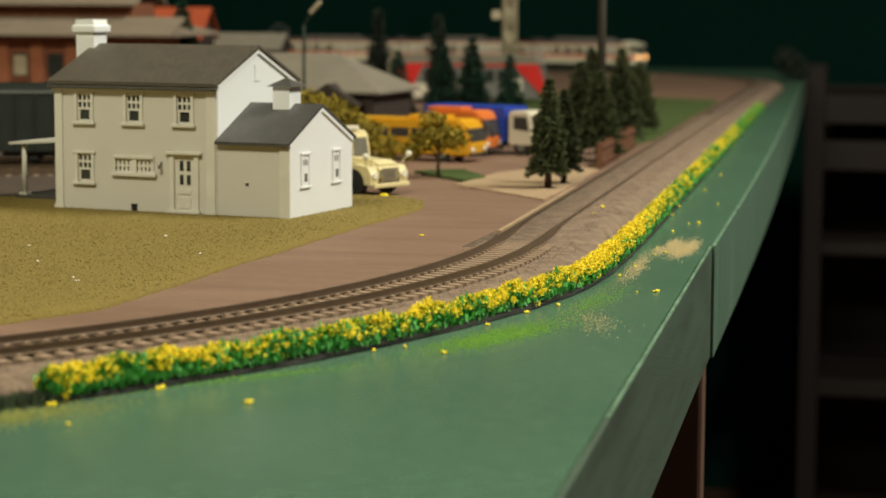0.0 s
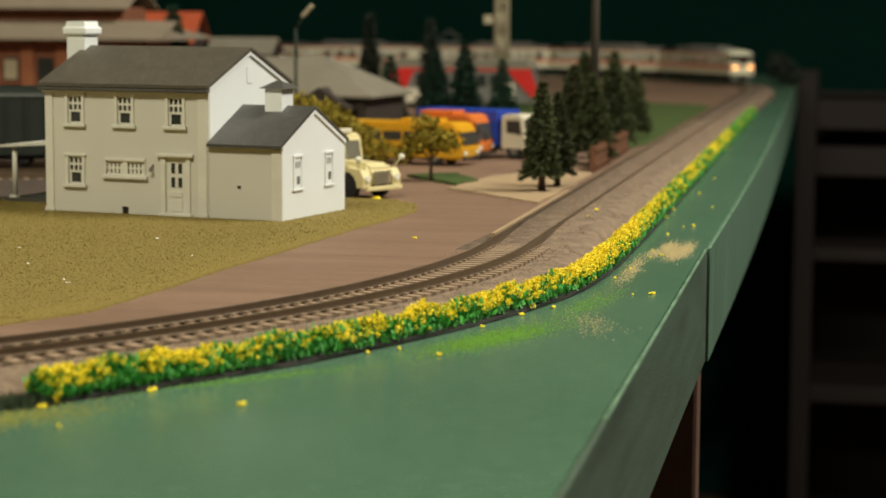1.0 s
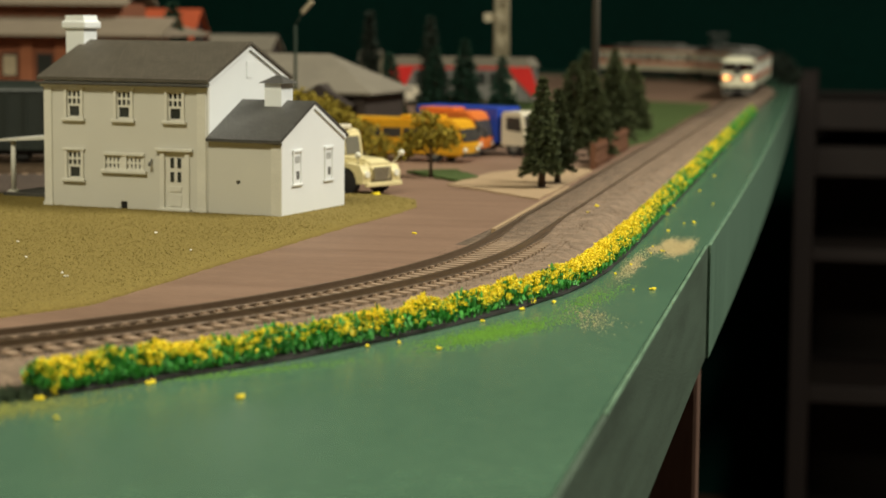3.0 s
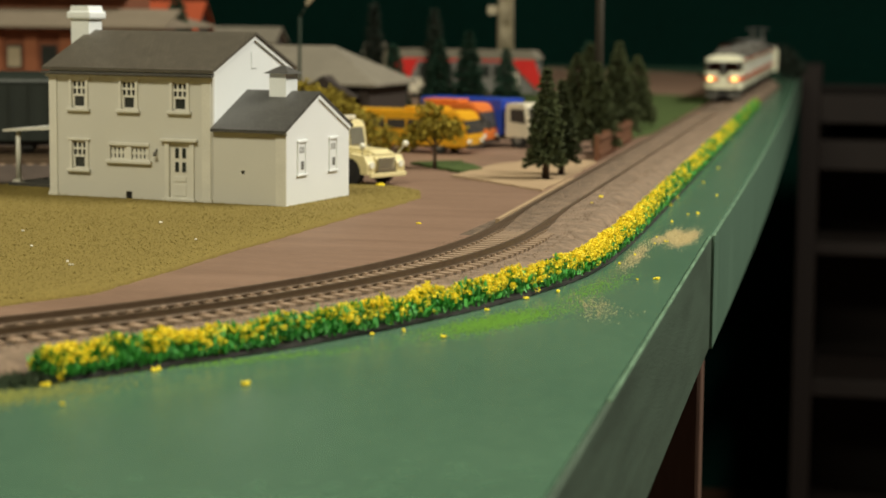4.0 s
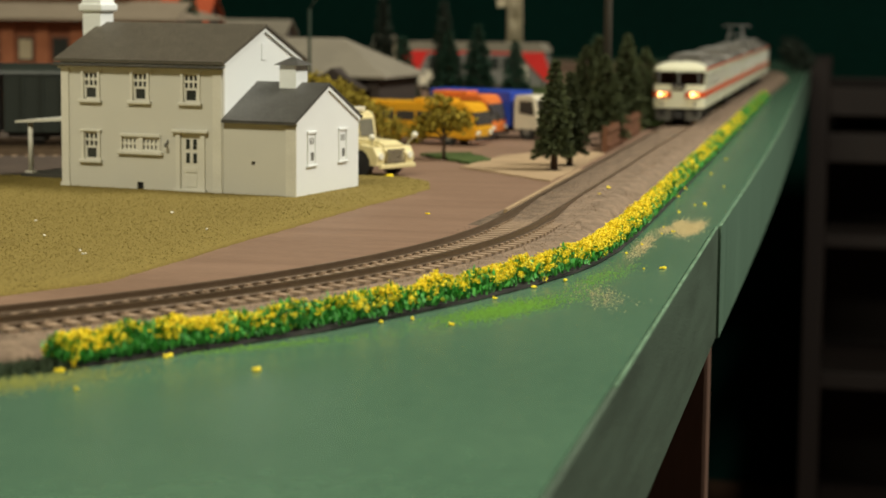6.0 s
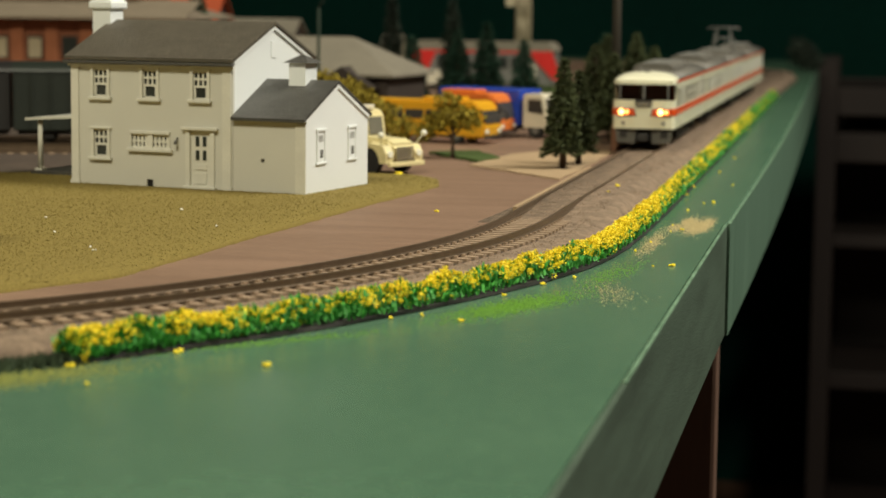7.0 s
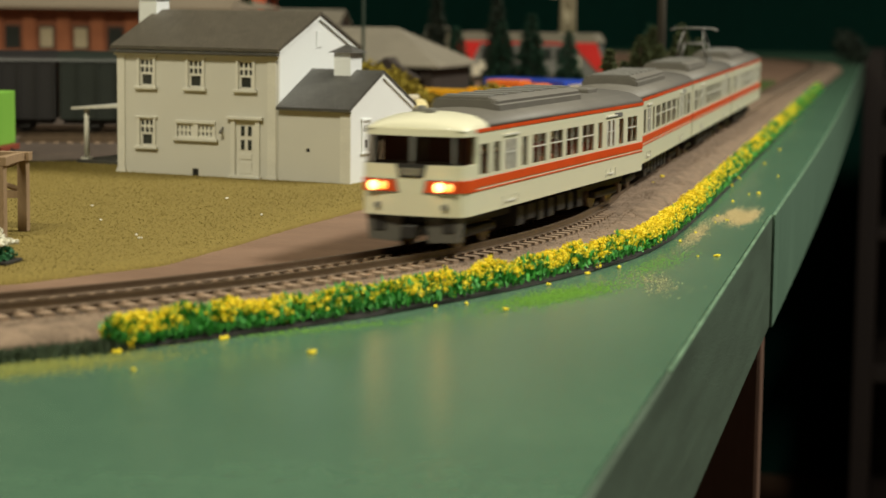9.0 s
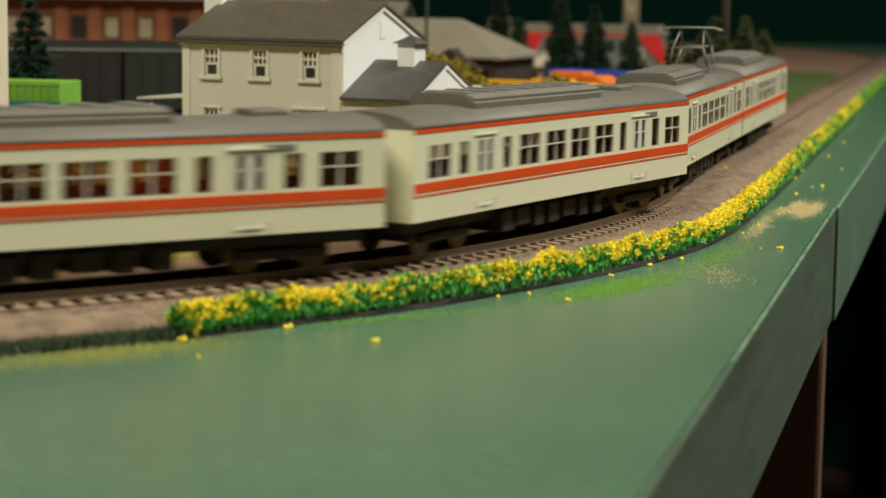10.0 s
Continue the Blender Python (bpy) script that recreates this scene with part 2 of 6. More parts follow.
# ---- the room ----
def room():
    x0, x1, y0, y1, z0, z1 = -4.0, 1.9, -1.6, 4.3, -0.9, 1.6
    def slab(name, a, material, label, cat):
        return solo(name, bx(*a), material, label, cat, kind="structure")
    slab("floor", (x0, x1, y0, y1, z0 - 0.1, z0), M_ROOMDARK, "dark unlit room floor below the layout", "floor")
    slab("ceiling", (x0, x1, y0, y1, z1, z1 + 0.1), M_CEIL, "dim plain ceiling over the room", "ceiling")
    slab("wall_north", (x0, x1, y1, y1 + 0.1, z0, z1), M_ROOMWALL, "dark green wall behind the layout", "wall")
    slab("wall_south", (x0, x1, y0 - 0.1, y0, z0, z1), M_ROOMDARK, "dim plain room wall", "wall")
    slab("wall_west", (x0 - 0.1, x0, y0, y1, z0, z1), M_ROOMDARK, "dim plain room wall", "wall")
    slab("wall_east", (x1, x1 + 0.1, y0, y1, z0, z1), M_ROOMDARK, "dim plain room wall", "wall")


room()


# ---- the layout table ----
TABLE_Y1 = 3.55
JOINT_Y = 0.8795


def edge_x(y):
    """The long far board bows slightly: level at first, then running inwards."""
    k = (y - JOINT_Y) / (TABLE_Y1 - JOINT_Y)
    return 0.0012 + 0.0030 * math.sin(min(k / 0.3, 1.0) * math.pi / 2) - 0.0235 * k ** 1.6


def layout_table():
    t = thing("layout_table", Matrix(), "green-painted wooden layout table with worn edge boards", "table")
    far = [JOINT_Y + (TABLE_Y1 - JOINT_Y) * i / 14 for i in range(15)]
    rim = [(edge_x(y) - 0.0018, y) for y in far]
    part("tabletop", prism(bmesh.new(), [(-3.2, -0.6), (-0.0016, -0.6), (-0.0016, JOINT_Y - 0.0006)] + rim + [(-3.2, TABLE_Y1)], "z", -0.018, 0.0), M_TABLE, t, "satin green painted board")
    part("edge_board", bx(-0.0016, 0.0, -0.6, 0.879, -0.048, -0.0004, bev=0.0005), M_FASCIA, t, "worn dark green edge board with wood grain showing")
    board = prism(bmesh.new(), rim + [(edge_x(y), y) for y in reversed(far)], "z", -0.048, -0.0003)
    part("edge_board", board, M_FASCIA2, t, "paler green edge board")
    line = prism(bmesh.new(), [(edge_x(y) - 0.0011, y) for y in far[:7]] + [(edge_x(y) + 0.0001, y) for y in reversed(far[:7])], "z", -0.0003, 0.00015)
    part("worn_edge", line, M_EDGE, t, "rubbed pale edge")
    part("worn_edge", bx(-0.0011, 0.0001, 0.50, 0.8785, -0.0004, 0.00015, bev=0.0001), M_EDGE, t, "rubbed pale edge")
    for y in (0.93,):
        part("leg", bx(-0.075, -0.006, y, y + 0.018, -0.9, -0.018, bev=0.002), M_LEG, t, "dark brown wooden table leg")
    return t


layout_table()


# ---- the ground on the table ----
GZ = 0.0052


def arc_points(s0, s1, off, n):
    return [beside(s0 + (s1 - s0) * i / n, off) for i in range(n + 1)]


def ground_sheet():
    """Brown ground inside the loop of track, with an edge that follows the rails."""
    edge = arc_points(-0.78, 0.0, -0.012, 24) + arc_points(0.02, S_FAR + ARC + 2.2, -0.012, 60)
    pts = [(p.x, p.y) for p in edge] + [(-3.1, 3.0), (-3.1, 0.2)]
    bm = bmesh.new()
    prism(bm, pts, "z", 0.0003, GZ)
    return solo("ground", bm, M_DIRT, "brown painted ground of the model landscape", "ground", kind="structure")


ground_sheet()


def patch(name, pts, z0, z1, material, label, category, wob=0.0, kind="structure"):
    """A thin mat on the ground with a slightly wavering outline."""
    out = []
    n = len(pts)
    for i in range(n):
        a, b = Vector(pts[i]), Vector(pts[(i + 1) % n])
        m = max(1, int((b - a).length / 0.008))
        for j in range(m):
            p = a.lerp(b, j / m)
            k = noise.noise_vector((p.x * 90, p.y * 90, 3.1)) * wob
            out.append((p.x + k.x, p.y + k.y))
    bm = bmesh.new()
    prism(bm, out, "z", z0, z1)
    return solo(name, bm, material, label, category, kind=kind)


LAWN_Z = 0.0082
C_NEAR = P0 + LEFT * RC


def mat_slope(name, pts, z0, z1, material, label, category, wob=0.0):
    """A mat whose rim slopes gently down to the ground."""
    out = []
    n = len(pts)
    for i in range(n):
        a, b = Vector(pts[i]), Vector(pts[(i + 1) % n])
        m = max(1, int((b - a).length / 0.006))
        for j in range(m):
            out.append(a.lerp(b, j / m))
    n = len(out)
    area = sum(out[i].x * out[(i + 1) % n].y - out[(i + 1) % n].x * out[i].y for i in range(n))
    bm = bmesh.new()
    rings = []
    for inset, z in ((0.0, z0 - 0.0002), (0.0003, z0 + 0.0013), (0.0060, z1 - 0.0006), (0.0180, z1)):
        ring = []
        for i, p in enumerate(out):
            d = (out[(i + 2) % n] - out[i - 2]).normalized()
            nn = Vector((-d.y, d.x)) * (1 if area > 0 else -1)
            k = noise.noise_vector((p.x * 110, p.y * 110, 3.1)) * wob
            q = p + nn * inset
            ring.append(bm.verts.new((q.x + k.x, q.y + k.y, z)))
        rings.append(ring)
    for a, b in zip(rings, rings[1:]):
        for i in range(n):
            bm.faces.new((a[i], a[(i + 1) % n], b[(i + 1) % n], b[i])).smooth = True
    bm.faces.new(rings[-1])
    bmesh.ops.recalc_face_normals(bm, faces=bm.faces)
    return solo(name, bm, material, label, category, kind="structure")


def lawn():
    arc = [C_NEAR + 0.4150 * Vector((math.cos(a), math.sin(a))) for a in [radians(d) for d in range(-100, -32, 4)]]
    front = [(-0.173, 0.609), (-0.167, 0.672), (-0.164, 0.727), (-0.158, 0.785), (-0.152, 0.857), (-0.1435, 0.925), (-0.141, 0.958)]
    back = [(-0.147, 0.985), (-0.16, 1.0), (-0.2, 1.005), (-0.29, 0.985), (-0.335, 0.955), (-0.40, 0.930), (-0.7, 0.935), (-0.7, 0.45)]
    mat_slope("lawn", [tuple(p) for p in arc] + front + back, GZ, LAWN_Z, M_LAWN, "olive-yellow flocked grass mat under the house", "lawn", 0.0012)
    # grains of flock over the whole mat
    rim = np.array([(p.x, p.y) for p in [Vector(q) for q in [tuple(p) for p in arc] + front + back]])
    a, b = rim, np.roll(rim, -1, axis=0)
    rng = np.random.default_rng(5)
    p = np.column_stack([rng.uniform(-0.40, -0.135, 150000), rng.uniform(0.47, 1.01, 150000)])
    inside = np.zeros(len(p), bool)
    dist = np.full(len(p), 9.0)
    for (ax, ay), (bx_, by) in zip(a, b):
        hit = ((ay > p[:, 1]) != (by > p[:, 1]))
        xi = ax + (p[:, 1] - ay) / ((by - ay) or 1e-12) * (bx_ - ax)
        inside ^= hit & (p[:, 0] < xi)
        d = np.array([bx_ - ax, by - ay])
        u = np.clip(((p - (ax, ay)) @ d) / (d @ d), 0, 1)
        dist = np.minimum(dist, np.hypot(p[:, 0] - ax - u * d[0], p[:, 1] - ay - u * d[1]))
    keep = inside & (dist > 0.0008)
    p, dist = p[keep][:62000], dist[keep][:62000]
    z = np.interp(dist, [0, 0.0003, 0.006, 0.018], [GZ, GZ + 0.0013, LAWN_Z - 0.0006, LAWN_Z])
    r, t = rng.uniform(0.00022, 0.00048, len(p)), rng.uniform(0, 6.28, len(p))
    lean = rng.normal(0, 0.00025, (len(p), 2))
    vs = np.empty((len(p), 4, 3))
    for j in range(3):
        vs[:, j, 0] = p[:, 0] + r * np.cos(t + j * 2.094)
        vs[:, j, 1] = p[:, 1] + r * np.sin(t + j * 2.094)
        vs[:, j, 2] = z - 0.0001
    vs[:, 3, :2] = p + lean
    vs[:, 3, 2] = z + r * rng.uniform(0.5, 1.2, len(p))
    k = np.arange(len(p))[:, None] * 4
    fs = np.concatenate([k + (0, 1, 3), k + (1, 2, 3), k + (2, 0, 3)])
    sheet("grass_fibres", vs.reshape(-1, 3).tolist(), fs.tolist(), M_FIBRE, "olive flock grains standing on the lawn mat", "grass", "stuff")


lawn()
patch("sand_lot", [(-0.151, 1.087), (-0.091, 1.012), (-0.089, 1.10), (-0.088, 1.21), (-0.11, 1.24), (-0.142, 1.175)], GZ, GZ + 0.0008, M_SAND, "pale sandy lot beside the track", "ground", 0.002)
patch("grass_strip", [(-0.19, 1.165), (-0.15, 1.11), (-0.143, 1.135), (-0.165, 1.185)], GZ, GZ + 0.0016, M_GRASS, "green scatter grass at the foot of a tree", "grass", 0.003)
patch("grass_field", [(-0.093, 1.43), (-0.083, 1.5), (-0.078, 2.15), (-0.16, 2.2), (-0.3, 2.1), (-0.3, 1.75), (-0.13, 1.5)], GZ, GZ + 0.0015, M_GRASS, "green scatter grass field inside the loop", "grass", 0.004)


# ---- the track ----
def roadbed():
    def shake(s, j):
        k = noise.noise((s * 38, j * 0.9, 1.0)) + 0.5 * noise.noise((s * 95, j * 1.7, 7.0))
        grow = min(max(s / 0.1, 0.0), 1.0)
        rough = 0.7 + 1.3 * math.exp(-((s - 0.12) / 0.16) ** 2)
        lift = {1: 0.0029, 2: 0.0029, 3: 0.0029, 4: 0.0030, 5: 0.0026, 6: 0.0012}.get(j, 0.0) * grow
        narrow = -0.007 * min(max((s - 0.5) / 0.5, 0.0), 1.0) * {4: 0.3, 5: 0.6, 6: 0.9, 7: 1.0}.get(j, 0.0)
        inner = 0.0108 * grow if j < 2 else 0.0
        return (inner + narrow + (0.0009 * k * rough if j >= 4 else 0.0), lift + (0.0006 * k * rough if j in (4, 5, 6) else 0.0))
    prof = [(-0.0235, 0.0002), (-0.0225, 0.0050), (0.0130, 0.0051), (0.0170, 0.0051), (0.0215, 0.0050), (0.0262, 0.0043), (0.0310, 0.0028), (0.0345, 0.0002)]
    vs, fs = loft(prof, -0.78, S_FAR + ARC + 2.0, 0.004, shake)
    ob = sheet("roadbed", vs, fs, M_BALLAST, "tan brown ballasted roadbed with a crumbling shoulder", "roadbed", "structure")
    for f in ob.data.polygons:
        f.use_smooth = len(f.vertices) == 4
    # loose ballast grains
    rnd = random.Random(11)
    vs, fs = [], []
    for i in range(24000):
        s = rnd.uniform(-0.62, 1.0)
        o = rnd.uniform(-0.022 if s < 0.0 else -0.0115, 0.031)
        p = beside(s, o)
        z = (0.005 if o < 0.02 else 0.005 - (o - 0.02) * 0.36) + 0.0029 * min(max(s / 0.1, 0.0), 1.0) * min(max((0.0345 - o) / 0.008, 0.0), 1.0) + (0.0005 if o > 0.02 else 0.0)
        r = rnd.uniform(0.00022, 0.0005)
        k = len(vs)
        for dx, dy, dz in ((1, 0, 0), (-0.5, 0.9, 0), (-0.5, -0.9, 0), (0, 0, 1.1)):
            a = rnd.uniform(0.7, 1.2)
            vs.append((p.x + dx * r * a, p.y + dy * r * a, z + dz * r * a))
        fs += [(k, k + 1, k + 3), (k + 1, k + 2, k + 3), (k + 2, k, k + 3)]
    sheet("ballast_grains", vs, fs, M_BALLAST, "loose tan ballast grains along the track", "ballast", "stuff")
    return ob


roadbed()


def railway_track():
    t = thing("railway_track", Matrix(), "single line of browned model rails on dark sleepers", "railway track")
    for side in (-1, 1):
        o = side * 0.0086
        w = 0.00045
        prof = [(o - 0.0011, 0.0063), (o - 0.0011, 0.0067), (o - 0.0003, 0.0070), (o - 0.0003, 0.0080), (o - w, 0.0083), (o - w, RAIL_Z), (o + w, RAIL_Z), (o + w, 0.0083), (o + 0.0003, 0.0080), (o + 0.0003, 0.0070), (o + 0.0011, 0.0067), (o + 0.0011, 0.0063)]
        vs, fs = loft(prof, -0.76, S_FAR + ARC + 2.0, 0.012)
        part("rail", soup(vs, fs), M_RAIL, t)
    # dark strip laid under the near sleepers paints the shade of their gaps
    vs, fs = loft([(-0.0148, 0.0050), (-0.0148, 0.0054), (0.0148, 0.0054), (0.0148, 0.0050)], -0.76, 0.06, 0.012)
    part("gap_shade_strip", soup(vs, fs), M_GAP_SHADE, t, "dark strip painted as shade between the sleepers")
    return t


TRACK = railway_track()


# ---- the flower hedge ----
HEDGE = [(-0.138, 0.488), (-0.095, 0.555), (-0.062, 0.629), (-0.038, 0.711), (-0.0305, 0.79), (-0.0285, 0.957), (-0.028, 1.323), (-0.028, 2.08)]


def hedge_line():
    """The front foot of the hedge as a dense smooth line, with its running length."""
    pts = [Vector(p) for p in HEDGE]
    pts = [pts[0] * 2 - pts[1]] + pts + [pts[-1] * 2 - pts[-2]]
    out = []
    for i in range(1, len(pts) - 2):
        a, b, c, d = pts[i - 1:i + 3]
        n = 40
        for k in range(n):
            t = k / n
            m1, m2 = (c - a) / 2, (d - b) / 2
            if (c - b).length > 0.3:
                m1, m2 = c - b, c - b
            out.append(b * (2 * t**3 - 3 * t**2 + 1) + m1 * (t**3 - 2 * t**2 + t) + c * (-2 * t**3 + 3 * t**2) + m2 * (t**3 - t**2))
    out.append(pts[-2])
    return out


def flower_hedge():
    line = hedge_line()
    lens = [0.0]
    for a, b in zip(line, line[1:]):
        lens.append(lens[-1] + (b - a).length)
    total = lens[-1]

    def at(u):
        i = min(max(int(np.searchsorted(lens, u)), 1), len(line) - 1)
        k = (u - lens[i - 1]) / max(lens[i] - lens[i - 1], 1e-9)
        p = line[i - 1].lerp(line[i], k)
        d = (line[i] - line[i - 1]).normalized()
        return p, d, Vector((-d.y, d.x))
    t = thing("flower_hedge", Matrix(), "strip of yellow foam blossoms over green leaves on black", "hedge")
    vs, fs = [], []
    n = 200
    for i in range(n + 1):
        p, d, l = at(total * i / n)
        for o, z in ((0.0000, 0.0003), (0.0002, 0.0013), (0.0095, 0.0024), (0.0105, 0.0003)):
            q = p + l * (o + 0.0006 * noise.noise((i * 0.4, z * 900, 0)))
            vs.append((q.x, q.y, z))
    for i in range(n):
        for j in range(3):
            fs.append((i * 4 + j, i * 4 + j + 1, i * 4 + j + 5, i * 4 + j + 4))
    part("base_strip", soup(vs, fs), M_STRIP, t, "black strip under the leaves")
    rnd = random.Random(3)
    # how green the hedge is along its length: patches of leaf and patches of bloom
    def bloom(u):
        k = 0.62 + 0.55 * noise.noise((u * 19, 4.2, 0)) + 0.75 * noise.noise((u * 55, 1.2, 0))
        if 0.24 < u < 0.42:
            k += 0.25
        if u < 0.14:
            k -= 0.16
        if u > 0.42:
            k -= min(0.50, 0.12 + 0.42 * (u - 0.42))
        return min(max(k, 0.06), 1.0)

    def height(u):
        return 0.0078 * (1 + 0.3 * noise.noise((u * 70, 9.0, 0)) + 0.15 * noise.noise((u * 200, 2.0, 0)))
    gv, gf, yv, yf = [], [], [], []
    for i in range(26000):
        u = total * rnd.random() ** 1.5
        p, d, l = at(u)
        h, o = height(u), 0.0045 + rnd.gauss(0, 0.0024)
        o = min(max(o, 0.0), 0.0098)
        dome = 1 - ((o - 0.0048) / 0.0062) ** 2
        z = rnd.uniform(0.0012, max(0.003, h * dome * (1.06 - 0.30 * bloom(u))))
        q = p + l * o + d * rnd.gauss(0, 0.0006)
        a, tilt, ln, w = rnd.uniform(0, 6.28), rnd.uniform(0.1, 1.0), rnd.uniform(0.0014, 0.0034), rnd.uniform(0.00026, 0.0006)
        dx, dy = math.cos(a), math.sin(a)
        k = len(gv)
        e = Vector((dx * math.sin(tilt), dy * math.sin(tilt), math.cos(tilt))) * ln
        s = Vector((-dy, dx, 0)) * w
        b = Vector((q.x, q.y, z))
        mid = b + e * 0.55 + Vector((0, 0, 0.0002))
        gv += [tuple(b - s * 0.6), tuple(b + s * 0.6), tuple(mid + s), tuple(mid - s), tuple(b + e)]
        gf += [(k, k + 1, k + 2, k + 3), (k + 3, k + 2, k + 4)]
    count = 0
    while count < 7000:
        u = total * rnd.random() ** 1.35
        if rnd.random() > bloom(u):
            continue
        count += 1
        p, d, l = at(u)
        h = height(u)
        o = min(max(0.0056 + rnd.gauss(0, 0.0024), 0.0008 if rnd.random() < 0.9 else -0.0012), 0.0098)
        dome = max(0.12, 1 - ((o - 0.0048) / 0.0068) ** 2)
        z = h * dome * rnd.uniform(0.82, 1.12) if rnd.random() < 0.93 else rnd.uniform(0.0015, h * dome)
        q = p + l * o
        c = Vector((q.x, q.y, max(z, 0.0012)))
        size = rnd.uniform(0.0005, 0.0012)
        for _ in range(rnd.randint(12, 20)):
            w = Vector([rnd.gauss(0, 1) for _ in range(3)]).normalized()
            cc = c + w * size * rnd.uniform(0.5, 1.1)
            e1 = Vector([rnd.gauss(0, 1) for _ in range(3)]).normalized() * rnd.uniform(0.00025, 0.00055)
            e2 = w.cross(e1).normalized() * rnd.uniform(0.00022, 0.0005)
            k = len(yv)
            for v in (cc - e1 - e2 * 0.5, cc + e1 - e2 * 0.6, cc + e2 + w * 0.0002):
                yv.append((v.x, v.y, max(v.z, 0.0003)))
            yf.append((k, k + 1, k + 2))
    part("leaves", soup(gv, gf), M_BLADE, t, "green foam leaves")["kind"] = "stuff"
    part("blossoms", soup(yv, yf), M_BLOOM, t, "yellow foam blossoms")["kind"] = "stuff"


flower_hedge()


def crumb(x, y, r, seed, z=0.0001, material=None, label="yellow foam crumb fallen on the green table"):
    rnd = random.Random(seed)
    bm = bmesh.new()
    for k in range(rnd.randint(2, 3)):
        m = Matrix.LocRotScale((rnd.gauss(0, r * 0.6), rnd.gauss(0, r * 0.6), r * 0.5), Euler((rnd.random(), rnd.random(), rnd.random())), (1, rnd.uniform(0.6, 1), 0.7))
        bmesh.ops.create_icosphere(bm, subdivisions=1, radius=r * rnd.uniform(0.6, 1.0), matrix=m)
    for v in bm.verts:
        v.co += Vector([rnd.gauss(0, r * 0.1) for _ in range(3)])
        v.co.z = max(v.co.z, 0.0)
    return solo("fallen_blossom", bm, material or M_BLOOM, label, "blossom", Matrix.Translation((x, y, z)), group="fallen blossoms")


for i, (x, y, r) in enumerate([(-0.0911, 0.4978, 0.0012), (-0.0097, 0.7293, 0.0011), (-0.0097, 0.7293 + 0.003, 0.0008), (-0.0120, 0.9717, 0.0013), (-0.0165, 0.966, 0.0009), (-0.0580, 0.5841, 0.0011), (-0.1255, 0.462, 0.0010), (-0.0165, 0.727, 0.0006), (-0.0095, 1.07, 0.0009), (-0.0205, 0.93, 0.0009), (-0.0215, 0.865, 0.0008), (-0.0165, 0.85, 0.0008), (-0.138, 0.4835, 0.0013), (-0.119, 0.512, 0.0011), (-0.078, 0.583, 0.0011), (-0.072, 0.592, 0.0010), (-0.0465, 0.668, 0.0012), (-0.0395, 0.688, 0.0011), (-0.0275, 0.77, 0.001), (-0.0245, 0.80, 0.001), (-0.0205, 0.84, 0.0008), (-0.0545, 0.639, 0.001), (-0.022, 1.15, 0.001), (-0.02, 1.26, 0.001)]):
    crumb(x, y, r * 0.78, i)


crumb(-0.1680, 0.992, 0.0018, 60, LAWN_Z - 0.0012, None, "yellow foam crumb beside the bonneted bus")
crumb(-0.0560, 0.955, 0.0010, 61, 0.0080, None, "yellow foam crumb on the ballast")
crumb(-0.0570, 0.925, 0.0007, 62, 0.0080, None, "yellow foam crumb on the ballast")
crumb(-0.1180, 0.842, 0.0007, 63, GZ, None, "yellow foam crumb on the brown ground")
M_FLECK = mat("white_fleck", (0.7, 0.67, 0.56), 0.8)
for i, (x, y) in enumerate([(-0.2010, 0.660), (-0.1965, 0.652), (-0.2300, 0.700), (-0.2520, 0.745), (-0.1800, 0.735), (-0.2120, 0.790)]):
    crumb(x, y, 0.0006, 70 + i, LAWN_Z, M_FLECK, "tiny white fleck on the lawn mat")


# spilled scatter on the table
def spill(name, cx, cy, rx, ry, n, material, label, seed, turn=0.0, flat=False):
    rnd = random.Random(seed)
    vs, fs = [], []
    for i in range(n):
        a, d = rnd.gauss(0, 0.45), rnd.gauss(0, 0.45)
        if flat:
            a, d = rnd.uniform(-0.9, 0.8) + 0.1 * rnd.gauss(0, 1), rnd.uniform(-0.5, 0.5) * (1 + 0.5 * math.sin(a * 9))
        x, y = a * rx, d * ry
        px, py = cx + x * math.cos(turn) - y * math.sin(turn), cy + x * math.sin(turn) + y * math.cos(turn)
        if px > -0.0015:
            continue
        r, t = rnd.uniform(0.00012, 0.00034), rnd.uniform(0, 6.28)
        k = len(vs)
        for j in range(3):
            vs.append((px + r * math.cos(t + j * 2.1), py + r * math.sin(t + j * 2.1), 0.0001))
        vs.append((px, py, 0.0001 + r * 0.9))
        fs += [(k, k + 1, k + 3), (k + 1, k + 2, k + 3), (k + 2, k, k + 3)]
    return sheet(name, vs, fs, material, label, "scatter", "stuff")


spill("green_scatter", -0.0480, 0.6180, 0.0105, 0.040, 4600, mat("bright_green_scatter", (0.16, 0.36, 0.03), 0.9, (0.09, 0.22, 0.02)), "bright green scatter spilled on the table", 1, -0.4)
spill("green_scatter", -0.028, 0.70, 0.008, 0.045, 700, bpy.data.materials["bright_green_scatter"], "bright green scatter spilled on the table", 2, -0.15)
spill("green_scatter", -0.100, 0.535, 0.006, 0.04, 800, bpy.data.materials["bright_green_scatter"], "bright green scatter spilled on the table", 3, -0.75)
mat("pale_sand_scatter", (0.52, 0.42, 0.22), 0.9, (0.38, 0.30, 0.15))
for i, (x, y, rx, ry, n) in enumerate([(-0.0120, 0.862, 0.0045, 0.030, 2300), (-0.0165, 0.880, 0.0035, 0.024, 1200), (-0.0085, 0.872, 0.0035, 0.030, 1300), (-0.0200, 0.858, 0.004, 0.018, 500)]):
    spill("sand_scatter", x, y, rx, ry, n, bpy.data.materials["pale_sand_scatter"], "pale sand spilled on the table", 40 + i)
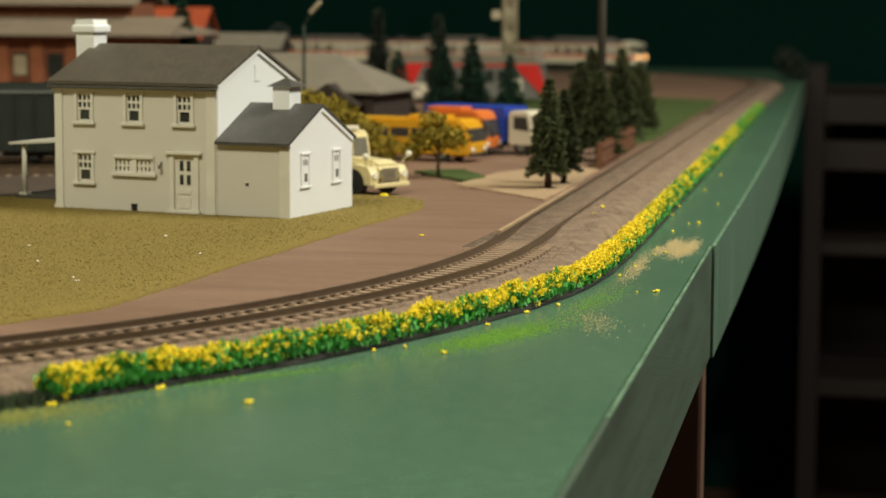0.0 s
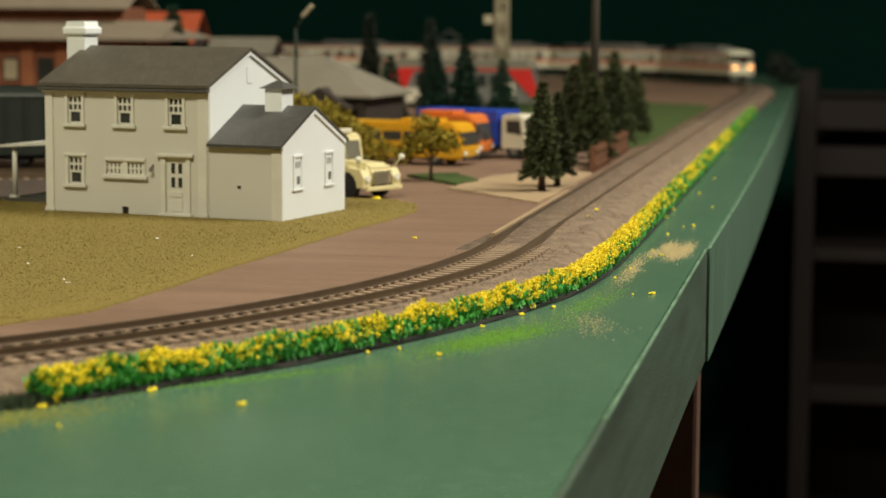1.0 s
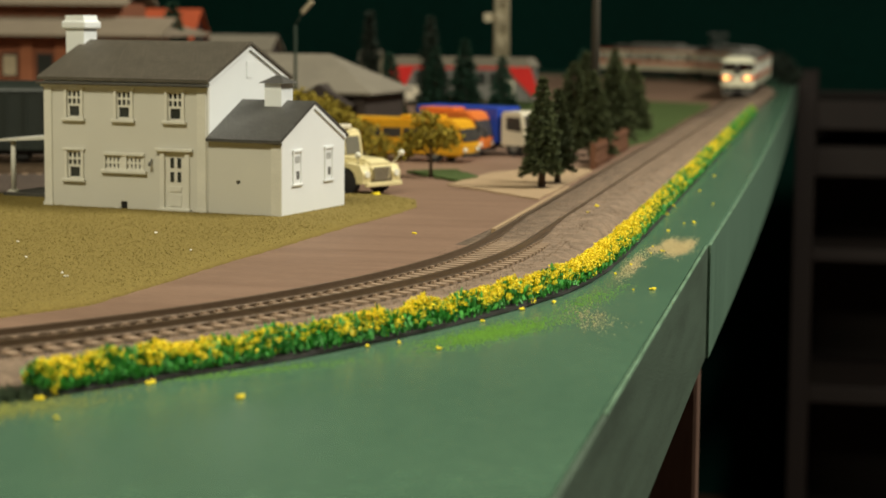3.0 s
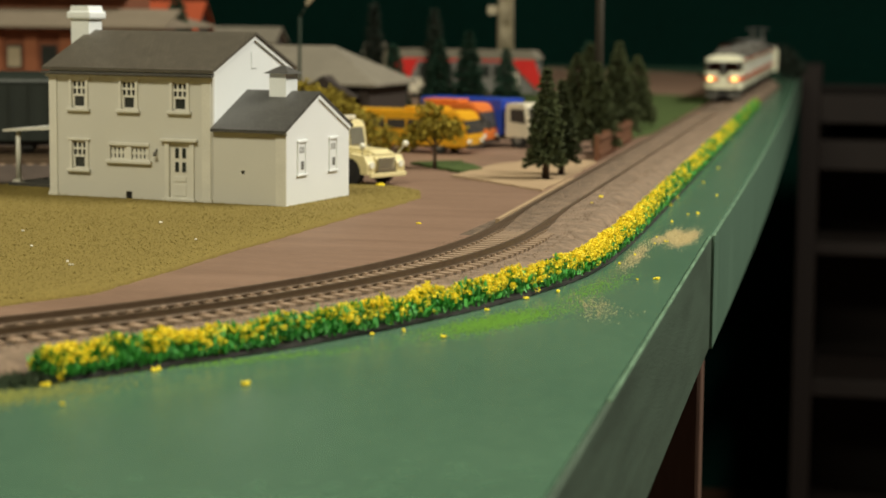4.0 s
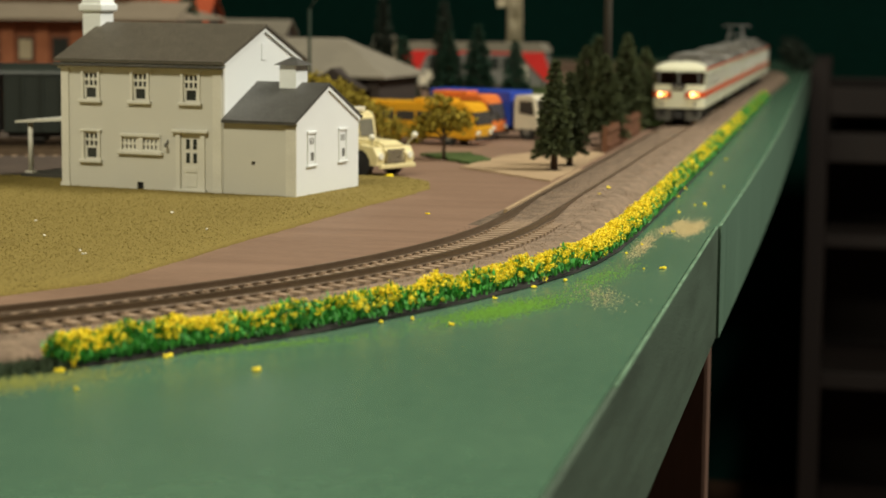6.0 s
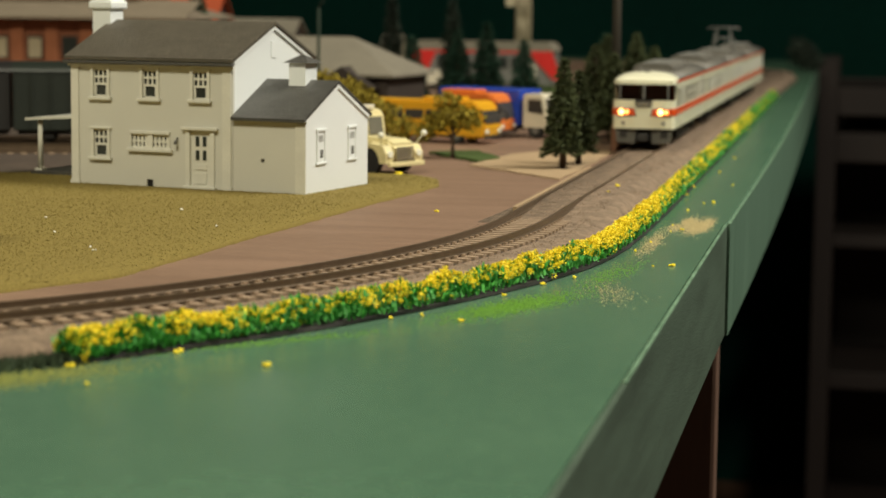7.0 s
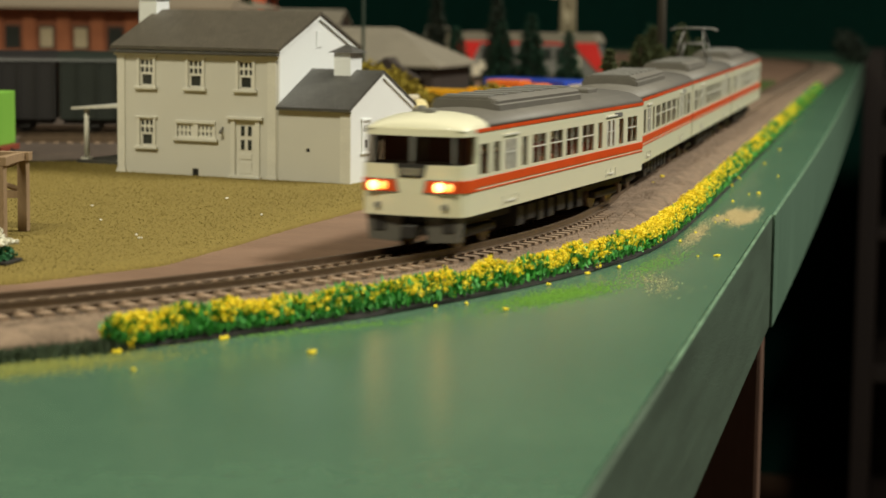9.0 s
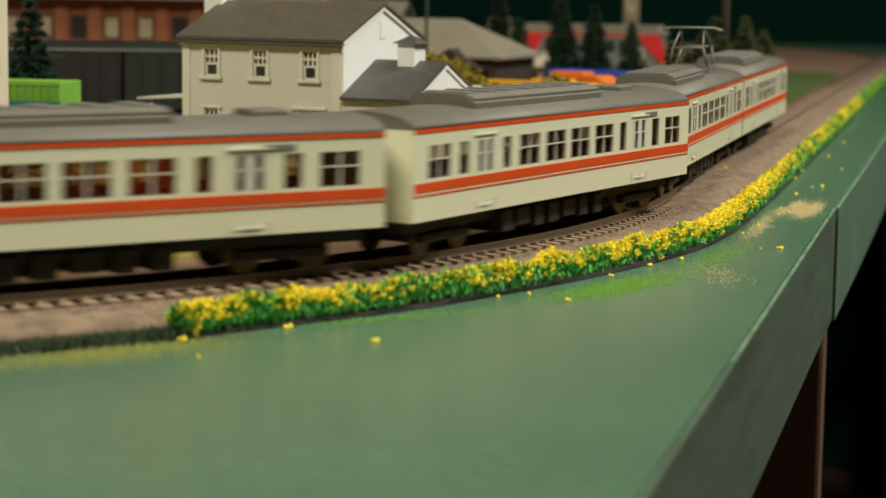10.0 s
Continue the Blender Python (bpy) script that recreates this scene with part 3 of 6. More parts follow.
spill("sand_scatter", -0.022, 0.655, 0.009, 0.035, 300, bpy.data.materials["pale_sand_scatter"], "pale sand spilled on the table", 5, 0.2)
spill("sand_scatter", -0.024, 0.80, 0.004, 0.05, 900, bpy.data.materials["pale_sand_scatter"], "pale sand spilled on the table", 6)
spill("sand_scatter", -0.150, 0.462, 0.014, 0.045, 5000, mat("yellow_green_scatter", (0.3, 0.29, 0.06), 0.9, (0.17, 0.2, 0.04)), "yellow-green scatter spilled at the table's edge", 7, -0.7)


# ---- the white house ----
def house():
    u = Vector((0.9767, -0.2147))
    ang = math.degrees(math.atan2(u.y, u.x))
    h = thing("house", pose(-0.3004, 0.8956, LAWN_Z, 0, 0, ang), "white two-storey model house, shade painted into its front, slate-grey roofs", "house")
    W, D, E, R = 0.0844, 0.0750, 0.0577, 0.0730          # main block: width, depth, eaves, ridge
    W2, D2, E2, R2 = 0.0343, 0.0625, 0.0325, 0.0474      # wing
    # main front wall with openings cut through it
    wins = [(0.0158, 0.0385, 0.0522), (0.0418, 0.0385, 0.0522), (0.0680, 0.0385, 0.0522), (0.0158, 0.0112, 0.0248)]
    ww = 0.0036
    holes = [(c - ww, c + ww, a + 0.0014, b) for c, a, b in wins] + [(0.0322, 0.0408, 0.0172, 0.0236), (0.0433, 0.0519, 0.0172, 0.0236), (0.0630, 0.0730, 0.0005, 0.0258), (0.0400, 0.0433, 0.0, 0.0032)]
    T = 0.0016

    def pierced(bm, x0, x1, z0, z1, y0, y1, cuts):
        xs = sorted({x0, x1, *[c for q in cuts for c in q[:2]]})
        zs = sorted({z0, z1, *[c for q in cuts for c in q[2:]]})
        for a, b in zip(xs, xs[1:]):
            run = None
            for c, d in zip(zs, zs[1:]):
                mx, mz = (a + b) / 2, (c + d) / 2
                solid = not any(q[0] < mx < q[1] and q[2] < mz < q[3] for q in cuts)
                if solid:
                    run = (run[0] if run else c, d)
                elif run:
                    box(bm, a, b, y0, y1, run[0], run[1])
                    run = None
            if run:
                box(bm, a, b, y0, y1, run[0], run[1])
        bmesh.ops.remove_doubles(bm, verts=bm.verts, dist=1e-6)
        return bm
    part("front_wall", pierced(bmesh.new(), 0, W, 0.0, E, 0, T, holes), M_WALLH, h, "white front wall with shade in its colour")
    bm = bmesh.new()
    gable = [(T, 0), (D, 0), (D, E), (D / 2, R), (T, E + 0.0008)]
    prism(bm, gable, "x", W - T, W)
    part("gable_wall", bm, M_GABLE, h, "white gable wall with bright light in its colour")
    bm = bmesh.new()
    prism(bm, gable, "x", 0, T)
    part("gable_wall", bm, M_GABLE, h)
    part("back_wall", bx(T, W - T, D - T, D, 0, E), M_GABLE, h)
    part("inner_floor", bx(T, W - T, T, D - T, 0.0, 0.0006), M_BLACK, h)

    def roof(x0, x1, d, e, r, over, th, material, label):
        bm = bmesh.new()
        k = (r - e) / (d / 2)
        for s in (1, -1):
            y0, ym = (-over, d / 2) if s == 1 else (d + over, d / 2)
            z0 = e - over * k
            pts = [(y0, z0), (ym, r), (ym, r + th), (y0, z0 + th)]
            prism(bm, pts, "x", x0, x1)
        ob = part("roof", bm, material, h, label)
        # slate courses: thin proud rows on the front slope
        n = 24
        for i in range(n):
            a0, a1 = i / n, (i + 1) / n - 0.003
            y0, y1 = -over + (d / 2 + over) * a0, -over + (d / 2 + over) * a1
            z0, z1 = e - over * k + (r - e + over * k) * a0 + th, e - over * k + (r - e + over * k) * a1 + th
            c = bmesh.new()
            prism(c, [(y0, z0 + 0.00010), (y1, z1 + 0.00005), (y1, z1 - 0.0002), (y0, z0 - 0.0002)], "x", x0, x1)
            part("slate_course", c, material, ob)
        return ob
    roof(-0.0022, W + 0.0016, D, E, R, 0.0026, 0.0013, M_SLATE, "grey slate-pattern roof")
    # fascia boards under the eaves
    part("eaves_board", bx(-0.001, W + 0.001, -0.0014, -0.0001, E - 0.0042, E - 0.0028), M_TRIM, h)
    part("gutter", bx(-0.0022, W + 0.0016, -0.0037, -0.0020, E - 0.0030, E - 0.0016, bev=0.0003), M_SLATE2, h, "dark gutter")
    # verge boards on the gable
    for s in (1, -1):
        bm = bmesh.new()
        k = (R - E) / (D / 2)
        ya, yb = (0.0, D / 2) if s == 1 else (D, D / 2)
        prism(bm, [(ya, E - 0.0022), (yb, R - 0.0022), (yb, R - 0.0002), (ya, E - 0.0002)], "x", W, W + 0.0009)
        part("verge_board", bm, M_GABLE, h)
    part("gable_panel", bx(W, W + 0.0003, D / 2 - 0.0024, D / 2 + 0.0024, 0.0580, 0.0655, bev=0.0001), M_GABLE, h, "raised white attic panel")

    def pilaster(x0, x1):
        bm = bmesh.new()
        box(bm, x0, x1, -0.0007, 0.0, 0.0014, E - 0.003)
        box(bm, x0 - 0.0005, x1 + 0.0005, -0.0011, 0.0, 0.0, 0.0016)
        return part("corner_board", bm, M_TRIM, h)
    pilaster(0.0002, 0.0042)
    pilaster(W - 0.0050, W - 0.0006)

    def sash(cx, z0, z1, w=0.0072, parent=None):
        """A sash window: six small panes above, one dark light below."""
        win = part("window", bx(cx - w / 2 - 0.0014, cx - w / 2, -0.0008, 0.0002, z0, z1 + 0.0004), M_TRIM, h, "white-framed sash window")
        part("frame_side", bx(cx + w / 2, cx + w / 2 + 0.0014, -0.0008, 0.0002, z0, z1 + 0.0004), M_TRIM, win)
        part("lintel", bx(cx - w / 2 - 0.0022, cx + w / 2 + 0.0022, -0.0012, 0.0, z1 + 0.0004, z1 + 0.0014, bev=0.0002), M_TRIM, win)
        part("sill", bx(cx - w / 2 - 0.0024, cx + w / 2 + 0.0024, -0.0018, 0.0, z0 - 0.0002, z0 + 0.0013, bev=0.0003), M_TRIM, win)
        zm = z0 + 0.0014 + (z1 - z0 - 0.0014) * 0.46
        part("pane", bx(cx - w / 2, cx + w / 2, 0.0010, 0.0013, z0 + 0.0014, z1), M_PANE, win, "dark pane")
        bm = bmesh.new()
        for i in range(4):
            x = cx - w / 2 + w * i / 3
            box(bm, max(x - 0.00042, cx - w / 2), min(x + 0.00042, cx + w / 2), 0.0002, 0.0008, zm, z1)
        for i in range(3):
            z = zm + (z1 - zm) * i / 2
            box(bm, cx - w / 2, cx + w / 2, 0.0001, 0.0007, max(z - 0.0005, zm - 0.0005), min(z + 0.0005, z1))
        part("glazing_grid", bm, M_TRIM, win)
        bm = bmesh.new()
        for x in (cx - w / 2, cx + w / 2 - 0.0011):
            box(bm, x, x + 0.0011, 0.0003, 0.0009, z0 + 0.0014, zm)
        box(bm, cx - w / 2, cx + w / 2, 0.0003, 0.0009, z0 + 0.0014, z0 + 0.0021)
        part("sash_frame", bm, M_TRIM, win)
        return win
    for c, a, b in wins:
        sash(c, a, b)
    # the wide double window
    win = part("window", bx(0.0316, 0.0525, -0.0012, 0.0, 0.0236, 0.0250, bev=0.0002), M_TRIM, h, "wide white double window")
    part("sill", bx(0.0305, 0.0538, -0.0018, 0.0, 0.0156, 0.0172, bev=0.0003), M_TRIM, win)
    for x0, x1 in ((0.0316, 0.0322), (0.0408, 0.0433), (0.0519, 0.0525)):
        part("frame_side", bx(x0, x1, -0.0006, 0.0004, 0.0172, 0.0236), M_TRIM, win)
    for x0, x1 in ((0.0322, 0.0408), (0.0433, 0.0519)):
        part("pane", bx(x0, x1, 0.0010, 0.0013, 0.0172, 0.0236), M_PANE, win)
        bm = bmesh.new()
        for i in range(4):
            x = x0 + 0.0012 + (x1 - x0 - 0.0024) * i / 3
            box(bm, x - 0.0006, x + 0.0006, 0.0002, 0.0008, 0.0172, 0.0236)
        for z in (0.0176, 0.0204, 0.0232):
            box(bm, x0, x1, 0.0001, 0.0007, z - 0.0005, z + 0.0005)
        part("glazing_grid", bm, M_TRIM, win)
    # the door with its surround
    door = part("door", bx(0.0630, 0.0730, 0.0004, 0.0014, 0.0005, 0.0258), M_TRIM, h, "cream panelled door with four small lights")
    for x in (0.0650, 0.0686):
        for z in (0.0128, 0.0190):
            part("door_light", bx(x + 0.0004, x + 0.0022, 0.0001, 0.0004, z, z + 0.0044), M_PANE, door)
    part("lower_panel", bx(0.0650, 0.0710, 0.0000, 0.0004, 0.0085, 0.0108, bev=0.0001), M_TRIM, door)
    part("lower_panel", bx(0.0650, 0.0710, 0.0000, 0.0004, 0.0022, 0.0072, bev=0.0001), M_TRIM, door)
    for x in (0.0606, 0.0732):
        part("door_post", bx(x, x + 0.0022, -0.0009, 0.0, 0.0, 0.0262), M_TRIM, door)
    part("door_hood", bx(0.0588, 0.0772, -0.0022, 0.0, 0.0262, 0.0276, bev=0.0003), M_TRIM, door)
    part("doorstep", bx(0.0596, 0.0764, -0.0020, 0.0, 0.0, 0.0012, bev=0.0002), M_TRIM, door)
    bm = bmesh.new()
    cyl(bm, (0.0562, -0.0016, 0.0208), (0.0562, -0.0002, 0.0225), 0.0004)
    cyl(bm, (0.0562, -0.0022, 0.0196), (0.0562, -0.0022, 0.0214), 0.0008, 0.0005)
    part("wall_lantern", bm, M_GREYM, h, "small lantern beside the door")
    part("vent", bx(0.0400, 0.0433, 0.0010, 0.0014, 0.0, 0.0032), M_BLACK, h, "black vent at the foot of the wall")
    # chimney on the main ridge
    def chimney(x0, x1, y0, y1, z0, z1, hip):
        c = part("chimney", bx(x0, x1, y0, y1, z0, z1), M_GABLE, h, "white chimney")
        if hip:
            bm = bmesh.new()
            vs = [bm.verts.new(p) for p in ((x0 - 0.0022, y0 - 0.002, z1), (x1 + 0.0022, y0 - 0.002, z1), (x1 + 0.0022, y1 + 0.002, z1), (x0 - 0.0022, y1 + 0.002, z1), ((x0 + x1) / 2 - 0.001, (y0 + y1) / 2, z1 + 0.0035), ((x0 + x1) / 2 + 0.001, (y0 + y1) / 2, z1 + 0.0035))]
            for f in ((0, 1, 5, 4), (1, 2, 5), (2, 3, 4, 5), (3, 0, 4), (3, 2, 1, 0)):
                bm.faces.new([vs[i] for i in f])
            part("cap", bm, M_SLATE2, c, "dark hipped cap")
        else:
            part("cap", bx(x0 - 0.0016, x1 + 0.0016, y0 - 0.0016, y1 + 0.0016, z1, z1 + 0.0036, bev=0.0008), M_GABLE, c)
            bm = bmesh.new()
            prism(bm, [(x0 - 0.0005, z1 + 0.0036), (x1 + 0.0005, z1 + 0.0036), (x1 - 0.0002, z1 + 0.0062), (x0 + 0.0002, z1 + 0.0062)], "y", y0 - 0.0003, y1 + 0.0003)
            part("cap_top", bm, M_GABLE, c)
        return c
    chimney(-0.0092, 0.0006, 0.0320, 0.0430, 0.0, 0.0792, False)
    # wing
    WX = W + W2
    part("wing_front_wall", pierced(bmesh.new(), W, WX, 0, E2, 0.0004, 0.0004 + T, [(0.0984, 0.1002, 0.0131, 0.0147)]), M_WALLH, h, "white wing wall with shade in its colour")
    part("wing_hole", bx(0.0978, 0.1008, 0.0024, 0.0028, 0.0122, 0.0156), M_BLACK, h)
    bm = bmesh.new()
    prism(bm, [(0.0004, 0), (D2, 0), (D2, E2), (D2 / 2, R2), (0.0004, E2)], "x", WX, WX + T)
    part("wing_gable", bm, M_GABLE, h, "white wing gable with bright light in its colour")
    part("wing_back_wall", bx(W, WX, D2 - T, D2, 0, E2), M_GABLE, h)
    roof(W + 0.0002, WX + T + 0.0010, D2, E2, R2, 0.0024, 0.0013, M_SLATE2, "dark slate-pattern wing roof")
    for s in (1, -1):
        bm = bmesh.new()
        ya, yb = (0.0, D2 / 2) if s == 1 else (D2, D2 / 2)
        prism(bm, [(ya, E2 - 0.0020), (yb, R2 - 0.0020), (yb, R2 - 0.0002), (ya, E2 - 0.0002)], "x", WX + T, WX + T + 0.0007)
        part("verge_board", bm, M_GABLE, h)
    part("corner_board", bx(WX - 0.0030, WX + T + 0.0004, -0.0003, 0.0004, 0, E2 - 0.002), M_TRIM, h)
    X = WX + T
    for cy in (0.0152, 0.0460):
        win = part("window", bx(X, X + 0.0008, cy - 0.0045, cy + 0.0045, 0.0268, 0.0280, bev=0.0002), M_GABLE, h, "white-framed gable window")
        part("sill", bx(X, X + 0.0009, cy - 0.0050, cy + 0.0050, 0.0121, 0.0132, bev=0.0003), M_GABLE, win)
        for a in (cy - 0.0042, cy + 0.0030):
            part("frame_side", bx(X, X + 0.0006, a, a + 0.0012, 0.0133, 0.0268), M_GABLE, win)
        part("pane", bx(X + 0.0001, X + 0.0003, cy - 0.0008, cy + 0.0018, 0.0150, 0.0186), bpy.data.materials.get("shaded_pane") or mat("shaded_pane", (0.16, 0.16, 0.15), 0.2), win, "dark lower light")
        part("sash_frame", bx(X, X + 0.00018, cy - 0.003, cy + 0.003, 0.0133, 0.0268), M_GABLE, win)
        for k in range(3):
            part("pane", bx(X + 0.0001, X + 0.0003, cy - 0.0021 + k * 0.0016, cy - 0.0013 + k * 0.0016, 0.0222, 0.0250), mat("dim_pane", (0.3, 0.3, 0.28), 0.2) if "dim_pane" not in bpy.data.materials else bpy.data.materials["dim_pane"], win)
    chimney(0.0988, 0.1072, 0.0255, 0.0365, 0.0420, 0.0563, True)
    # platform and canopy at the far end
    part("platform", bx(-0.0440, -0.0094, 0.030, 0.074, 0.0, 0.0016), M_SLATE2, h, "dark grey porch floor")
    bm = bmesh.new()
    cyl(bm, (-0.0405, 0.0335, 0.0016), (-0.0405, 0.0335, 0.0260), 0.0013, 0.0012)
    box(bm, -0.0425, -0.0385, 0.0315, 0.0355, 0.0016, 0.0026)
    part("porch_post", bm, M_TRIM, h, "white porch post")
    bm = bmesh.new()
    prism(bm, [(-0.0470, 0.0255), (-0.0004, 0.0285), (-0.0004, 0.0297), (-0.0470, 0.0267)], "y", 0.0300, 0.0316)
    prism(bm, [(-0.0470, 0.0255), (-0.0096, 0.0279), (-0.0096, 0.0291), (-0.0470, 0.0267)], "y", 0.0316, 0.073)
    part("porch_roof", bm, M_TRIM, h, "pale lean-to porch roof")
    return h


house()


# ---- the train ----
CAR_L, CAR_W, PITCH = 0.2060, 0.0360, 0.2092
KL = CAR_L / 0.249
BOGIE = 0.0875 * KL
Z_SK, Z_EA = 0.0120, 0.0395        # skirt and eaves over the rail head
SIDE = [(0.040, 0.107), (0.133, 0.165), (0.187, 0.245), (0.272, 0.300), (0.326, 0.398), (0.419, 0.491), (0.509, 0.581), (0.602, 0.674), (0.700, 0.728), (0.755, 0.813), (0.835, 0.867), (0.893, 0.960)]
DOORS = (2, 9)
ZW0, ZW1 = 0.0246, 0.0346
ROOF_ARC = [(0.0180, 0.0395), (0.0176, 0.0407), (0.0160, 0.0420), (0.0125, 0.0434), (0.0065, 0.0443), (0.0, 0.0446)]


def roof_profile():
    return ROOF_ARC + [(-x, z) for x, z in reversed(ROOF_ARC[:-1])]


def car(kind):
    """A railcar in its own space: y runs forwards, the middle of the car at 0, z from the rail head."""
    c = thing("train_car", Matrix(), {"cab": "cream leading railcar with orange stripes and lit headlamps", "mid": "cream railcar with orange stripes and a ribbed roof unit", "panto": "cream railcar with orange stripes and a raised pantograph"}[kind], "train", "cars of the train")
    h = CAR_L / 2
    cab = kind == "cab"
    yf = h - 0.011 if cab else h
    for sx in (1, -1):
        X = sx * CAR_W / 2
        xi = X - sx * 0.0011
        x0, x1 = min(X, xi), max(X, xi)
        bm = bmesh.new()
        box(bm, x0, x1, -h, yf, Z_SK, ZW0)
        box(bm, x0, x1, -h, yf, ZW1, Z_EA)
        spans = [(h - b * CAR_L, h - a * CAR_L) for a, b in SIDE]
        if cab:
            spans = [(h - 0.112 * CAR_L, h - 0.070 * CAR_L)] + spans[1:]
        spans.sort()
        e = -h
        for a, b in spans + [(yf, yf)]:
            box(bm, x0, x1, e, a, ZW0, ZW1)
            e = b
        bmesh.ops.remove_doubles(bm, verts=bm.verts, dist=1e-6)
        side = part("side_wall", bm, M_CREAM, c, "cream side wall")
        o = X + sx * 0.00022
        part("stripe", bx(min(X, o), max(X, o), -h, yf, 0.0208, 0.0236), M_ORANGE, side, "broad orange stripe")
        part("stripe", bx(min(X, o), max(X, o), -h, yf, 0.0196, 0.0201), M_ORANGE, side)
        part("stripe", bx(min(X, o), max(X, o), -h, yf, 0.0384, 0.0396), M_ORANGE, side, "thin orange line at the eaves")
        for i, (a, b) in enumerate(spans):
            g = bmesh.new()
            gx = X - sx * 0.0007
            box(g, gx - 0.0001, gx + 0.0001, a - 0.0004, b + 0.0004, ZW0 - 0.0004, ZW1 + 0.0004)
            w = part("window", g, M_TGLASS, side, "tinted window")
            w.visible_shadow = False
            fr = bmesh.new()
            f0, f1 = X - sx * 0.0006, X + sx * 0.00008
            f0, f1 = min(f0, f1), max(f0, f1)
            wide = b - a
            if wide > 0.009:
                m = (a + b) / 2
                box(fr, f0, f1, m - 0.0002, m + 0.0002, ZW0, ZW1)
                box(fr, f0, f1, a, b, ZW0 + 0.0056, ZW0 + 0.0059)
                for q in (a, b - 0.0002):
                    box(fr, f0, f1, q, q + 0.0002, ZW0, ZW1)
                if abs(wide - 0.058 * CAR_L) < 0.0012:
                    for q in (a, b - 0.0016, m - 0.0014):
                        box(fr, f0, f1, q, q + (0.0028 if q == m - 0.0014 else 0.0016), ZW0, ZW1)
            else:
                for q in (a, b - 0.0002):
                    box(fr, f0, f1, q, q + 0.0002, ZW0, ZW1)
            part("window_frame", fr, M_TRIM, w)
            if abs(wide - 0.058 * CAR_L) < 0.0012:
                d = bmesh.new()
                for q in (a - 0.0006, b + 0.0002, (a + b) / 2 - 0.0002):
                    box(d, min(X, X + sx * 0.00025), max(X, X + sx * 0.00025), q, q + 0.0004, Z_SK + 0.001, 0.0160)
                box(d, min(X, X + sx * 0.0006), max(X, X + sx * 0.0006), a - 0.001, b + 0.001, ZW1 + 0.0014, ZW1 + 0.0019)
                part("door_trim", d, M_TRIM, side)
                part("step_plate", bx(min(X, X + sx * 0.0004), max(X, X + sx * 0.0004), a + 0.002, b - 0.002, Z_SK + 0.0018, Z_SK + 0.0024), M_TRIM, side)
        part("sign_box", bx(min(X, X + sx * 0.0003), max(X, X + sx * 0.0003), -h + 0.030, -h + 0.040, 0.0356, 0.0372), M_GREYM, side)
    # roof
    prof = roof_profile()
    bm = bmesh.new()
    prism(bm, prof, "y", -h, h - 0.022 if cab else h)
    for f in bm.faces:
        f.smooth = len(f.verts) == 4
    part("roof", bm, M_ROOF, c, "grey arched roof")
    part("floor", bx(-CAR_W / 2 + 0.0012, CAR_W / 2 - 0.0012, -h, yf - 0.004, Z_SK, Z_SK + 0.0008), M_FLOORC, c)
    part("ceiling_panel", bx(-CAR_W / 2 + 0.0012, CAR_W / 2 - 0.0012, -h + 0.001, yf - 0.004, 0.0374, 0.0382), M_TRIM, c)
    seats = bmesh.new()
    k = -h + 0.012
    while k < yf - 0.03:
        for x in (-0.0125, 0.0045):
            box(seats, x, x + 0.008, k, k + 0.0022, Z_SK + 0.0008, 0.0252)
            box(seats, x, x + 0.008, k + 0.0022, k + 0.0062, Z_SK + 0.0008, 0.0170)
        k += 0.0125
    part("seats", seats, M_SEAT, c, "red-brown seats seen through the windows")
    part("end_wall", bx(-CAR_W / 2 + 0.0011, CAR_W / 2 - 0.0011, -h, -h + 0.001, Z_SK, Z_EA), M_CREAM, c, "cream end wall")
    part("gangway", bx(-0.0075, 0.0075, -h - 0.0016, -h, 0.0100, 0.0350, bev=0.0004), M_UNDER, c, "dark gangway bellows")
    if not cab:
        part("end_wall", bx(-CAR_W / 2 + 0.0011, CAR_W / 2 - 0.0011, h - 0.001, h, Z_SK, Z_EA), M_CREAM, c, "cream end wall")
        part("gangway", bx(-0.0075, 0.0075, h, h + 0.0016, 0.0100, 0.0350, bev=0.0004), M_UNDER, c, "dark gangway bellows")
    # roof unit
    def pod(y0, y1, w, z1, ribs):
        bm = bmesh.new()
        prism(bm, [(-w, 0.0418), (w, 0.0418), (w, 0.0462), (w - 0.0028, z1), (-w + 0.0028, z1), (-w, 0.0462)], "y", y0, y1)
        bmesh.ops.bevel(bm, geom=[e for e in bm.edges], offset=0.0009, segments=2, affect="EDGES")
        p = part("roof_unit", bm, M_ROOF, c, "grey roof cooling unit")
        for i in range(ribs):
            y = y0 + 0.006 + (y1 - y0 - 0.012) * i / max(ribs - 1, 1)
            part("grille", bx(-w + 0.004, w - 0.004, y - 0.0028, y + 0.0028, z1 - 0.0002, z1 + 0.0006, bev=0.0002), M_GREYM, p)
        return p
    if kind == "panto":
        pod(-0.010, 0.074, 0.0122, 0.0480, 5)
        PY = -0.066
        bm = bmesh.new()
        for x in (-0.009, 0.009):
            box(bm, x - 0.0006, x + 0.0006, PY, PY + 0.024, 0.0425, 0.0474)
        box(bm, -0.009, 0.009, PY + 0.0014, PY + 0.0026, 0.0464, 0.0474)
        box(bm, -0.009, 0.009, PY + 0.0214, PY + 0.0226, 0.0464, 0.0474)
        pan = part("pantograph", bm, M_GREYM, c, "raised grey diamond pantograph")
